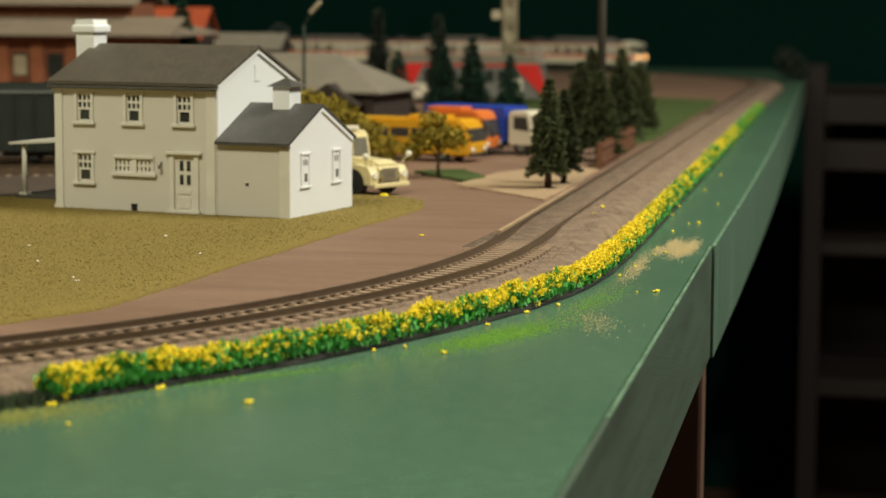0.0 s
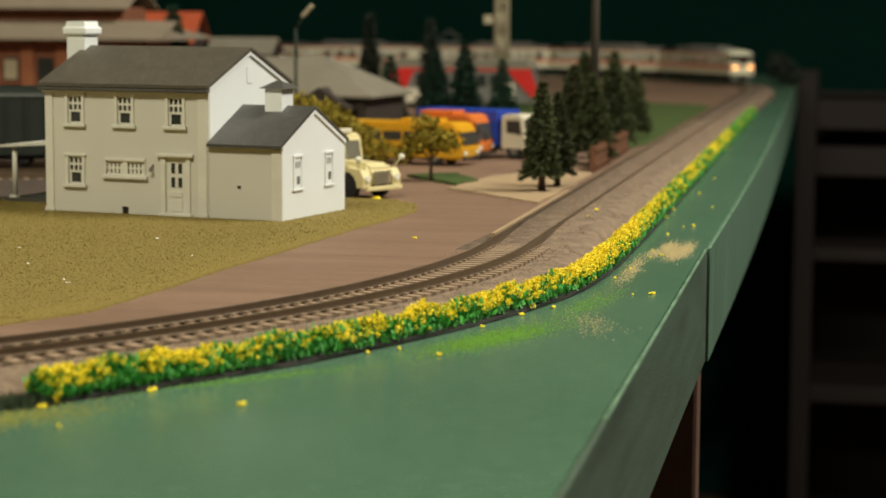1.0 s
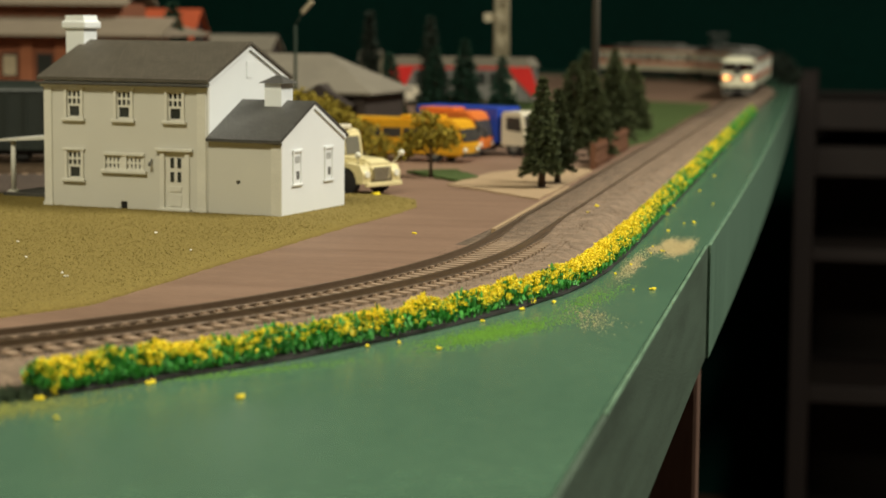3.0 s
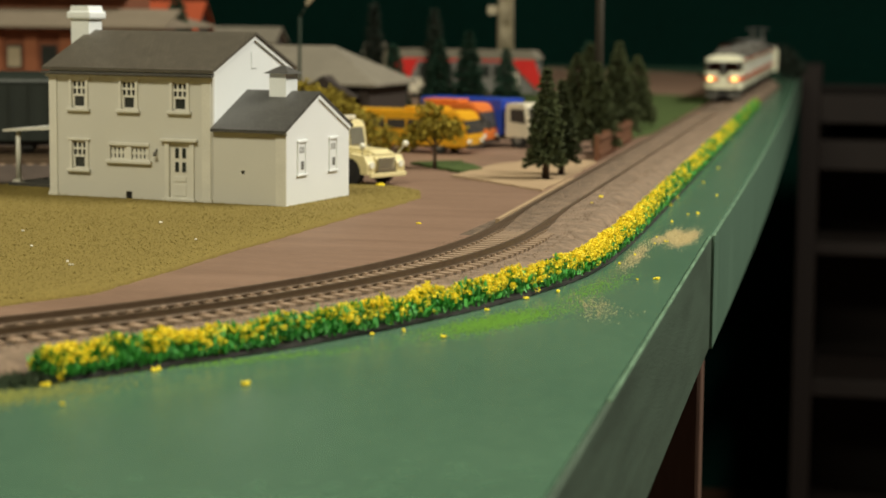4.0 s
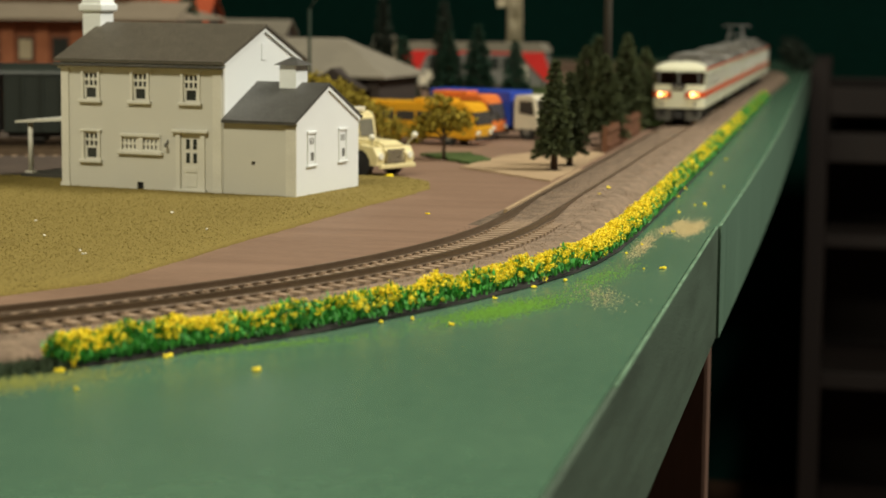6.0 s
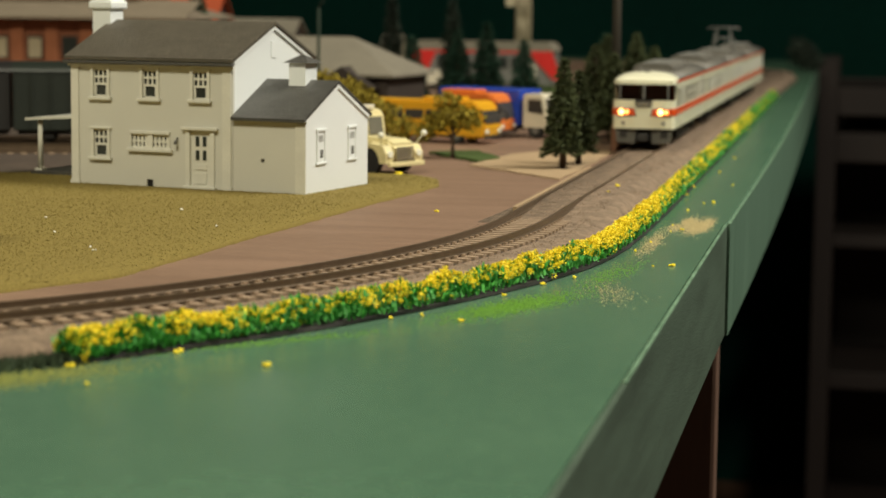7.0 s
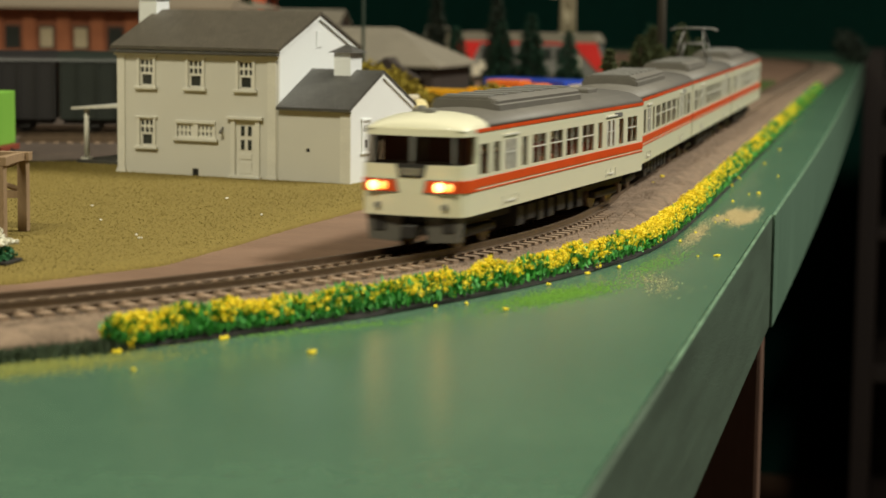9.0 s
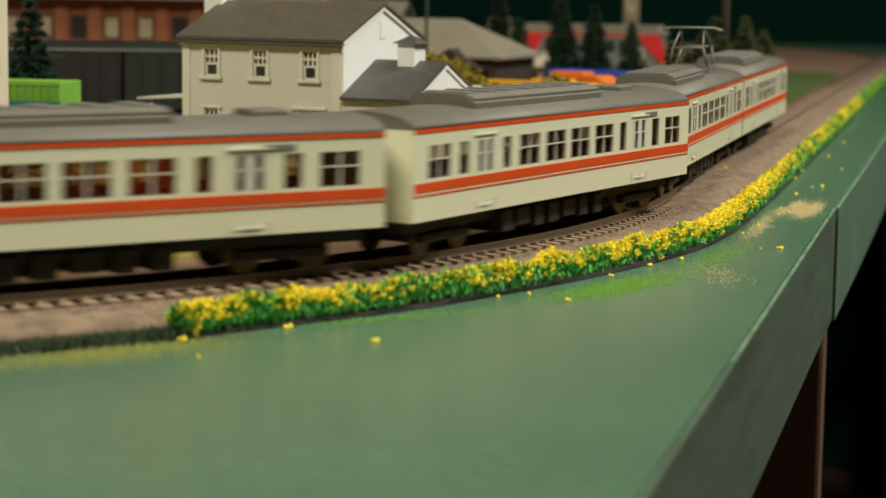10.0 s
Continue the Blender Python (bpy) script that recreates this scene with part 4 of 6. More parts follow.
        for y, sgn in ((PY + 0.002, 1), (PY + 0.022, -1)):
            for x in (-0.0085, 0.0085):
                bm = bmesh.new()
                cyl(bm, (x, y, 0.0470), (x * 0.8, y - sgn * 0.004, 0.0555), 0.0006, seg=6)
                part("lower_arm", bm, M_GREYM, pan)
                bm = bmesh.new()
                cyl(bm, (x * 0.8, y - sgn * 0.004, 0.0555), (x * 0.6, PY + 0.012, 0.0640), 0.0005, seg=6)
                part("upper_arm", bm, M_GREYM, pan)
            bm = bmesh.new()
            cyl(bm, (-0.007, y - sgn * 0.004, 0.0555), (0.007, y - sgn * 0.004, 0.0555), 0.0004, seg=6)
            part("cross_bar", bm, M_GREYM, pan)
        bm = bmesh.new()
        for y in (PY + 0.009, PY + 0.015):
            cyl(bm, (-0.010, y, 0.0642), (0.010, y, 0.0642), 0.0005, seg=6)
            for s in (-1, 1):
                cyl(bm, (s * 0.010, y, 0.0642), (s * 0.0135, y, 0.0630), 0.0005, seg=6)
        box(bm, -0.006, 0.006, PY + 0.009, PY + 0.015, 0.0637, 0.0642)
        part("contact_bow", bm, M_GREYM, pan)
    else:
        pod(-0.038, 0.056, 0.0122, 0.0480, 7)
        part("roof_vent", bx(-0.006, 0.006, -0.078, -0.066, 0.0436, 0.0462, bev=0.0006), M_ROOF, c)
    # underframe and bogies
    part("underframe", bx(-0.011, 0.011, -h + 0.004, h - 0.006, 0.0075, Z_SK), M_UNDER, c, "black underframe")
    rnd = random.Random(4)
    for i in range(7):
        y = -0.034 + i * 0.0114
        x = 0.0135
        part("equipment_box", bx(-x, x, y - rnd.uniform(0.003, 0.0048), y + rnd.uniform(0.003, 0.0048), rnd.uniform(0.0022, 0.0045), 0.0098, bev=0.0004), M_UNDER, c)
    for by in (-BOGIE, BOGIE):
        b = part("bogie", bx(-0.0125, 0.0125, by - 0.0145, by + 0.0145, 0.0040, 0.0068, bev=0.0005), M_UNDER, c, "black bogie")
        for wy in (-0.0115, 0.0115):
            bm = bmesh.new()
            for x in (-0.0086, 0.0086):
                cyl(bm, (x - 0.0011, by + wy, 0.0053), (x + 0.0011, by + wy, 0.0053), 0.0053, seg=18)
            cyl(bm, (-0.0086, by + wy, 0.0053), (0.0086, by + wy, 0.0053), 0.001, seg=8)
            part("wheelset", bm, M_RAIL, b, "steel wheelset")
            part("axle_box", bx(0.0118, 0.0142, by + wy - 0.002, by + wy + 0.002, 0.0038, 0.0072, bev=0.0004), M_UNDER, b)
    if cab:
        part("interior_lamp", bx(-0.008, 0.008, -0.046, -0.030, 0.0352, 0.0366, bev=0.0003), M_GLOW, c, "glowing orange lamp inside the car")
        front(c, h)
    return c


def front(c, h):
    """The cab: rounded cream nose, wrap-round dark windscreen, orange panels with lamps."""
    w = CAR_W / 2
    # horizontal outline of the nose, from one side round to the other
    def outline(z):
        rake = 0.0 if z < 0.0270 else (z - 0.0270) * 0.16
        y0, y1 = h - 0.0115, h - rake
        return [(-w, y0), (-w + 0.0001, y1 - 0.0040), (-w + 0.0014, y1 - 0.0017), (-w + 0.0050, y1 - 0.0007), (-0.0055, y1), (0.0055, y1), (w - 0.0050, y1 - 0.0007), (w - 0.0014, y1 - 0.0017), (w - 0.0001, y1 - 0.0040), (w, y0)]

    def band(z0, z1, out=0.0, i0=0, i1=9, depth=0.0011, steps=1):
        bm = bmesh.new()
        rows = []
        for k in range(steps + 1):
            z = z0 + (z1 - z0) * k / steps
            pts = outline(z)[i0:i1 + 1]
            ring = []
            for i, (x, y) in enumerate(pts):
                n = Vector((x / w * 0.9 if abs(x) > 0.008 else 0.0, 1.0 if abs(x) < w - 0.0005 else 0.3)).normalized()
                ring.append((bm.verts.new((x + n.x * out, y + n.y * out, z)), bm.verts.new((x - n.x * depth, y - n.y * depth, z))))
            rows.append(ring)
        for a, b in zip(rows, rows[1:]):
            for i in range(len(a) - 1):
                bm.faces.new((a[i][0], a[i + 1][0], b[i + 1][0], b[i][0]))
                bm.faces.new((a[i + 1][1], a[i][1], b[i][1], b[i + 1][1]))
        for ring, up in ((rows[0], False), (rows[-1], True)):
            for i in range(len(ring) - 1):
                bm.faces.new((ring[i][0], ring[i][1], ring[i + 1][1], ring[i + 1][0]) if not up else (ring[i][0], ring[i + 1][0], ring[i + 1][1], ring[i][1]))
        bmesh.ops.recalc_face_normals(bm, faces=bm.faces)
        return bm
    nose = part("cab_front", band(Z_SK, 0.0284, steps=2), M_CREAM, c, "rounded cream cab front")
    part("brow", band(0.0374, 0.0396), M_CREAM, nose, "cream brow over the windscreen")
    # roof dome over the cab
    bm = bmesh.new()
    prof = roof_profile()
    rings = []
    for k in range(7):
        f = k / 6
        y = h - 0.022 + (0.0195 - 0.0003) * math.sin(f * math.pi / 2)
        sc = 1.0 - 0.10 * f**3
        drop = (1 - math.cos(f * math.pi / 2)) * 0.92
        rings.append([bm.verts.new((x * sc, y, 0.0393 + (z - 0.0393) * (1 - drop))) for x, z in prof])
    for a, b in zip(rings, rings[1:]):
        for i in range(len(a) - 1):
            bm.faces.new((a[i], a[i + 1], b[i + 1], b[i])).smooth = True
    bm.faces.new(rings[-1])
    bmesh.ops.recalc_face_normals(bm, faces=bm.faces)
    part("cab_roof", bm, M_CREAM, nose, "cream domed cab roof")
    g = part("windscreen", band(0.0284, 0.0374, out=-0.0004, depth=0.0006, i0=1, i1=8), M_DARKGLASS, nose, "dark wrap-round windscreen")
    g.visible_shadow = False
    part("screen_pillar", bx(-0.0007, 0.0007, h - 0.0032, h - 0.0008, 0.0284, 0.0374), M_GREYM, nose, "dark centre pillar")
    for s in (-1, 1):
        part("screen_pillar", bx(s * (w - 0.0042) - 0.0004, s * (w - 0.0042) + 0.0004, h - 0.0040, h - 0.0016, 0.0284, 0.0374), M_GREYM, nose)
    part("cab_wall", bx(-w + 0.0012, w - 0.0012, h - 0.018, h - 0.017, Z_SK, Z_EA), M_SEAT, nose, "dark cab back wall")
    part("dashboard", bx(-w + 0.003, w - 0.003, h - 0.008, h - 0.004, Z_SK, 0.0290), M_UNDER, nose)
    # orange panels wrapping the corners, with lamps
    for a, b, s in ((0, 3, -1), (6, 9, 1)):
        part("orange_panel", band(0.0197, 0.0236, out=0.00035, i0=a, i1=b, depth=0.0003), M_ORANGE, nose, "orange panel round the lamps")
        x = s * 0.0113
        fr = bmesh.new()
        prism(fr, [(s * 0.0040, 0.0192), (s * 0.0050, 0.0238), (s * 0.0150, 0.0238), (s * 0.0150, 0.0192)], "y", h - 0.0014, h + 0.0002)
        part("lamp_surround", fr, M_CHROME, nose, "pale bright surround of the lamps")
        fr = bmesh.new()
        prism(fr, [(s * 0.0047, 0.0197), (s * 0.0055, 0.0234), (s * 0.0152, 0.0234), (s * 0.0152, 0.0197)], "y", h - 0.0014, h + 0.0005)
        part("lamp_panel", fr, M_ORANGE, nose)
        bm = bmesh.new()
        bmesh.ops.create_uvsphere(bm, u_segments=16, v_segments=10, radius=0.0014, matrix=Matrix.LocRotScale((x - 0.0019, h + 0.0003, 0.0215), None, (1, 1.1, 1)))
        part("marker_lamp", bm, M_LAMP, nose, "dim orange lamp")
        bm = bmesh.new()
        bmesh.ops.create_uvsphere(bm, u_segments=16, v_segments=10, radius=0.0016, matrix=Matrix.LocRotScale((x + 0.0014, h + 0.0004, 0.0215), None, (1, 1.25, 1)))
        part("headlamp", bm, M_LAMPC, nose, "bright warm headlamp")
        bm = bmesh.new()
        cyl(bm, (s * 0.0115, h - 0.0012, 0.0152), (s * 0.0115, h + 0.0004, 0.0152), 0.0010, seg=14)
        part("jumper_socket", bm, M_GREYM, nose)
    fr = bmesh.new()
    prism(fr, [(-0.0052, 0.0286), (0.0052, 0.0286), (0.0042, 0.0244), (-0.0042, 0.0244)], "y", h - 0.0008, h + 0.0003)
    sign = part("destination_sign", fr, M_UNDER, nose, "dark destination sign box")
    bm = bmesh.new()
    prism(bm, [(-0.0042, 0.0274), (0.0042, 0.0274), (0.0034, 0.0250), (-0.0034, 0.0250)], "y", h + 0.0003, h + 0.0006)
    part("sign_plate", bm, M_CHROME, sign, "silvery sign plate")
    # pale panel behind the glass imitates a ceiling light reflected in the windscreen
    part("screen_reflection", bx(0.0006, 0.0044, h - 0.0166, h - 0.0160, 0.0262, 0.0372), M_TRIM, nose, "pale panel standing in for a reflection in the screen")
    # front skirt, coupler
    for s in (-1, 1):
        bm = bmesh.new()
        prism(bm, [(s * 0.0165, Z_SK), (s * 0.0042, Z_SK), (s * 0.0050, 0.0032), (s * 0.0155, 0.0038)], "y", h - 0.0055, h - 0.0030)
        plate = part("skirt_plate", bm, M_SKIRT, nose, "grey front skirt plate")
        part("skirt_recess", bx(min(s * 0.0098, s * 0.0138), max(s * 0.0098, s * 0.0138), h - 0.0031, h - 0.0026, 0.0066, 0.0112, bev=0.0003), M_UNDER, plate, "dark recess")
    bm = bmesh.new()
    box(bm, -0.0016, 0.0016, h - 0.010, h + 0.0010, 0.0058, 0.0086, bev=0.0003)
    box(bm, -0.0028, 0.0028, h - 0.0005, h + 0.0022, 0.0048, 0.0092, bev=0.0005)
    part("coupler", bm, M_UNDER, nose, "black knuckle coupler")
    bm = bmesh.new()
    for x in (-0.0033, 0.0033):
        cyl(bm, (x, h - 0.004, 0.0095), (x * 1.1, h - 0.001, 0.0055), 0.0004, seg=6)
    part("air_hose", bm, M_UNDER, nose)
    bm = bmesh.new()
    box(bm, -0.0018, 0.0018, h - 0.018, h - 0.014, 0.0440, 0.0456, bev=0.0004)
    box(bm, 0.003, 0.0055, h - 0.020, h - 0.017, 0.0440, 0.0462, bev=0.0004)
    part("roof_horn", bm, M_GREYM, nose)


CARS = [car("cab"), car("mid"), car("panto"), car("mid")]

# where the train's nose stands, by time, along the track
NOSE = [(0.0, 2.240), (0.5, 2.105), (1.0, 1.963), (2.5, 1.590), (4.5, 1.048), (5.5, 0.785), (7.5, 0.256), (8.5, -0.016), (9.0, -0.166), (9.5, -0.301), (10.0, -0.429)]


def nose_at(t):
    """Smooth running between the known places (monotone cubic)."""
    ts, ss = [a for a, _ in NOSE], [b for _, b in NOSE]
    n = len(ts)
    sl = [(ss[i + 1] - ss[i]) / (ts[i + 1] - ts[i]) for i in range(n - 1)]
    m = [sl[0]] + [(sl[i - 1] * (ts[i + 1] - ts[i]) + sl[i] * (ts[i] - ts[i - 1])) / (ts[i + 1] - ts[i - 1]) for i in range(1, n - 1)] + [sl[-1]]
    i = max(0, min(n - 2, sum(1 for v in ts if v <= t) - 1))
    d = ts[i + 1] - ts[i]
    k = (t - ts[i]) / d
    return ss[i] * (2 * k**3 - 3 * k**2 + 1) + m[i] * d * (k**3 - 2 * k**2 + k) + ss[i + 1] * (-2 * k**3 + 3 * k**2) + m[i + 1] * d * (k**3 - k**2)


def car_pose(s_mid):
    """A car stands on its two bogies; it runs towards shrinking s."""
    a, b = track(s_mid - BOGIE)[0], track(s_mid + BOGIE)[0]
    d = (a - b).normalized()
    c = (a + b) / 2
    return pose(c.x, c.y, RAIL_Z, 0, 0, math.degrees(math.atan2(-d.x, d.y)))


def motions():
    times = [i * 0.2 for i in range(51)]
    for i, c in enumerate(CARS):
        walk(c, [(t, car_pose(nose_at(t) + CAR_L / 2 + i * PITCH)) for t in times])


# ---- trees ----
M_BARK = mat("brown_bark", (0.085, 0.05, 0.03), 0.85, (0.05, 0.03, 0.018), 400, 2000, 0.6)
M_PINE = mat("dark_pine_needles", (0.092, 0.108, 0.045), 0.8, (0.050, 0.062, 0.028), 300, 1500, 0.3, rand=0.4, spec=0.2)
M_PINE2 = mat("deep_green_needles", (0.028, 0.070, 0.042), 0.8, (0.015, 0.042, 0.026), 300, 1500, 0.3, rand=0.4, spec=0.2)
M_OLIVE = mat("olive_yellow_foliage", (0.34, 0.255, 0.03), 0.85, (0.16, 0.13, 0.018), 300, 1500, 0.3, rand=0.4, spec=0.2)
M_SHRUBDK = mat("dark_shrub_leaf", (0.012, 0.022, 0.012), 0.9, None, 300, 1500, 0.3, rand=0.4)


def pine(x, y, hgt, rad, seed, material=M_PINE, label="dark green model pine on a short brown trunk", bare=0.21, z=GZ):
    rnd = random.Random(seed)
    t = thing("pine_tree", Matrix.Translation((x, y, z)), label, "tree", "pines")
    bm = bmesh.new()
    cyl(bm, (0, 0, 0), (rnd.gauss(0, 0.0004), 0, hgt * 0.5), hgt * 0.036, hgt * 0.02, 9)
    cyl(bm, (0, 0, hgt * 0.48), (0, 0, hgt * 0.98), hgt * 0.02, hgt * 0.005, 7)
    cyl(bm, (0, 0, 0), (0, 0, 0.0008), rad * 0.55, rad * 0.45, 12)
    part("trunk", bm, M_BARK, t)
    vs, fs = [], []
    tiers = 15
    lim = bmesh.new()
    for i in range(tiers):
        f = i / (tiers - 1)
        zc = hgt * (bare + (1 - bare) * f * 0.97)
        rr = rad * (1 - f) ** 0.66 * (0.92 + 0.18 * rnd.random()) + hgt * 0.012
        n = max(5, int(13 * (1 - f) + 4))
        for k in range(n):
            a = 6.283 * (k + rnd.random() * 0.8) / n
            r = rr * rnd.uniform(0.72, 1.06)
            dip = -r * rnd.uniform(0.15, 0.45)
            if r > rad * 0.3:
                cyl(lim, (0, 0, zc), (r * 0.8 * math.cos(a), r * 0.8 * math.sin(a), zc + dip * 0.8), 0.00035, 0.00015, 4)
            for j in range(int(62 * max(1.0, rad / 0.011))):
                q = rnd.uniform(0.25, 1.0)
                cx, cy, cz = r * q * math.cos(a), r * q * math.sin(a), zc + dip * q
                s = hgt * rnd.uniform(0.018, 0.036)
                b = len(vs)
                d = Vector((math.cos(a) + rnd.gauss(0, 0.6), math.sin(a) + rnd.gauss(0, 0.6), rnd.gauss(0.0, 0.55))).normalized() * s * 1.7
                e = Vector((rnd.gauss(0, 1), rnd.gauss(0, 1), rnd.gauss(0, 1))).normalized() * s * 0.55
                c = Vector((cx, cy, cz))
                vs += [tuple(c - e), tuple(c + e), tuple(c + d)]
                fs.append((b, b + 1, b + 2))
    part("limbs", lim, M_BARK, t)
    part("crown", soup(vs, fs), material, t, "ragged needle crown")
    return t


def leafy(name, x, y, hgt, lobes, seed, label, material=M_OLIVE, trunk=True, leaf=0.0017, count=900, z=GZ):
    """A broadleaf tree or bush: lobes of (dx, dy, dz, radius)."""
    rnd = random.Random(seed)
    t = thing(name, Matrix.Translation((x, y, z)), label, "tree" if trunk else "bush")
    bm = bmesh.new()
    top = lobes[0][2]
    cyl(bm, (0, 0, 0), (0.0003, 0, top), 0.0011, 0.0006, 8)
    for dx, dy, dz, r in lobes:
        cyl(bm, (0.0002, 0, top * 0.5), (dx, dy, dz), 0.0006, 0.0003, 6)
    part("trunk", bm, M_BARK, t)
    vs, fs = [], []
    tot = sum(l[3] ** 2 for l in lobes)
    for dx, dy, dz, r in lobes:
        for i in range(int(count * r * r / tot)):
            v = Vector([rnd.gauss(0, 1) for _ in range(3)]).normalized() * r * rnd.uniform(0.45, 1.08)
            v.z *= 0.8
            k = 1 + 0.3 * noise.noise((v * 260)[:])
            c = Vector((dx, dy, dz)) + v * k
            if c.z < 0:
                continue
            a = Vector([rnd.gauss(0, 1) for _ in range(3)]).normalized() * leaf * rnd.uniform(0.5, 1.2)
            b = Vector([rnd.gauss(0, 1) for _ in range(3)]).normalized() * leaf * rnd.uniform(0.4, 0.9)
            n = len(vs)
            vs += [tuple(c - a), tuple(c + b), tuple(c + a), tuple(c - b)]
            fs.append((n, n + 1, n + 2, n + 3))
    part("crown", soup(vs, fs), material, t)
    return t


pine(-0.0995, 1.080, 0.0575, 0.0105, 1)
pine(-0.0955, 1.111, 0.0510, 0.0095, 2)
for i, (x, y, h, r) in enumerate([(-0.098, 1.29, 0.056, 0.0150), (-0.116, 1.34, 0.060, 0.0165), (-0.100, 1.43, 0.060, 0.0160), (-0.124, 1.47, 0.064, 0.0170), (-0.099, 1.55, 0.055, 0.0160), (-0.118, 1.60, 0.064, 0.0135)]):
    pine(x, y, h, r, 10 + i)
for i, (x, y, h, r) in enumerate([(-0.2945, 1.60, 0.060, 0.0145), (-0.2580, 1.60, 0.065, 0.0155), (-0.2350, 1.60, 0.071, 0.0170), (-0.2070, 1.61, 0.058, 0.0150), (-0.16, 1.75, 0.062, 0.013)]):
    pine(x, y, h, r, 30 + i, M_PINE2, "deep green conifer among the buildings", 0.08)
pine(-0.505, 1.70, 0.098, 0.017, 41, M_PINE2, "tall deep green conifer behind the roofs", 0.1)
pine(-0.352, 1.78, 0.092, 0.010, 42, M_SHRUBDK, "very dark conifer behind the barn", 0.1)
pine(-0.312, 1.85, 0.088, 0.011, 43, M_SHRUBDK, "very dark conifer behind the barn", 0.1)
pine(-0.445, 1.038, 0.0745, 0.0185, 44, M_PINE2, "broad deep green conifer in front of black wagons", 0.02)
leafy("young_tree", -0.170, 1.137, 0.036, [(0, 0, 0.024, 0.010), (-0.010, 0.002, 0.020, 0.008), (0.009, 0, 0.022, 0.008), (-0.003, 0, 0.032, 0.007), (-0.016, 0, 0.014, 0.006)], 3, "olive-leaved young tree on a green patch", count=1300)
leafy("bush", -0.226, 1.20, 0.03, [(0, 0, 0.020, 0.012), (-0.012, 0, 0.027, 0.010), (0.012, 0, 0.012, 0.010), (-0.02, 0.01, 0.034, 0.008)], 4, "olive-yellow bush behind the cream truck", trunk=False, count=1500)
leafy("bush", -0.262, 1.26, 0.03, [(0, 0, 0.028, 0.013), (-0.014, 0, 0.036, 0.010), (0.013, 0, 0.022, 0.011)], 5, "olive-yellow bush behind the house", trunk=False, count=1300)
leafy("bush", -0.030, 2.95, 0.05, [(0, 0, 0.025, 0.022), (0.012, 0, 0.014, 0.018), (-0.006, 0.02, 0.034, 0.018)], 6, "dark bush at the end of the table", M_SHRUBDK, False, 0.004, 900, z=0.0)


# ---- vehicles ----
M_VCREAM = mat("cream_enamel", (0.72, 0.62, 0.33), 0.35, None, 60, 900, 0.02)
M_VYELLOW = mat("yellow_bus_enamel", (0.72, 0.36, 0.015), 0.35, None, 60, 900, 0.02)
M_VORANGE = mat("orange_enamel", (0.70, 0.18, 0.03), 0.4, None, 60, 900, 0.02)
M_VBLUE = mat("blue_enamel", (0.02, 0.06, 0.42), 0.4, None, 60, 900, 0.02)
M_VWHITE = mat("off_white_enamel", (0.70, 0.64, 0.50), 0.4, None, 60, 900, 0.02)
M_TYRE = mat("black_tyre", (0.015, 0.014, 0.013), 0.8)
M_VGLASS = mat("dark_vehicle_glass", (0.055, 0.05, 0.045), 0.12)
M_PALEGLASS = mat("pale_vehicle_glass", (0.16, 0.15, 0.12), 0.15)
M_LENS = mat("clear_lens", (0.8, 0.78, 0.66), 0.15)


def wheels(v, xs, half, r, hub):
    for x in xs:
        for s in (-1, 1):
            bm = bmesh.new()
            cyl(bm, (x, s * (half - 0.0034), r), (x, s * half, r), r, seg=20)
            w = part("wheel", bm, M_TYRE, v, "black tyre")
            bm = bmesh.new()
            cyl(bm, (x, s * half, r), (x, s * (half + 0.0003), r), r * 0.5, seg=14)
            part("rim", bm, hub, w)


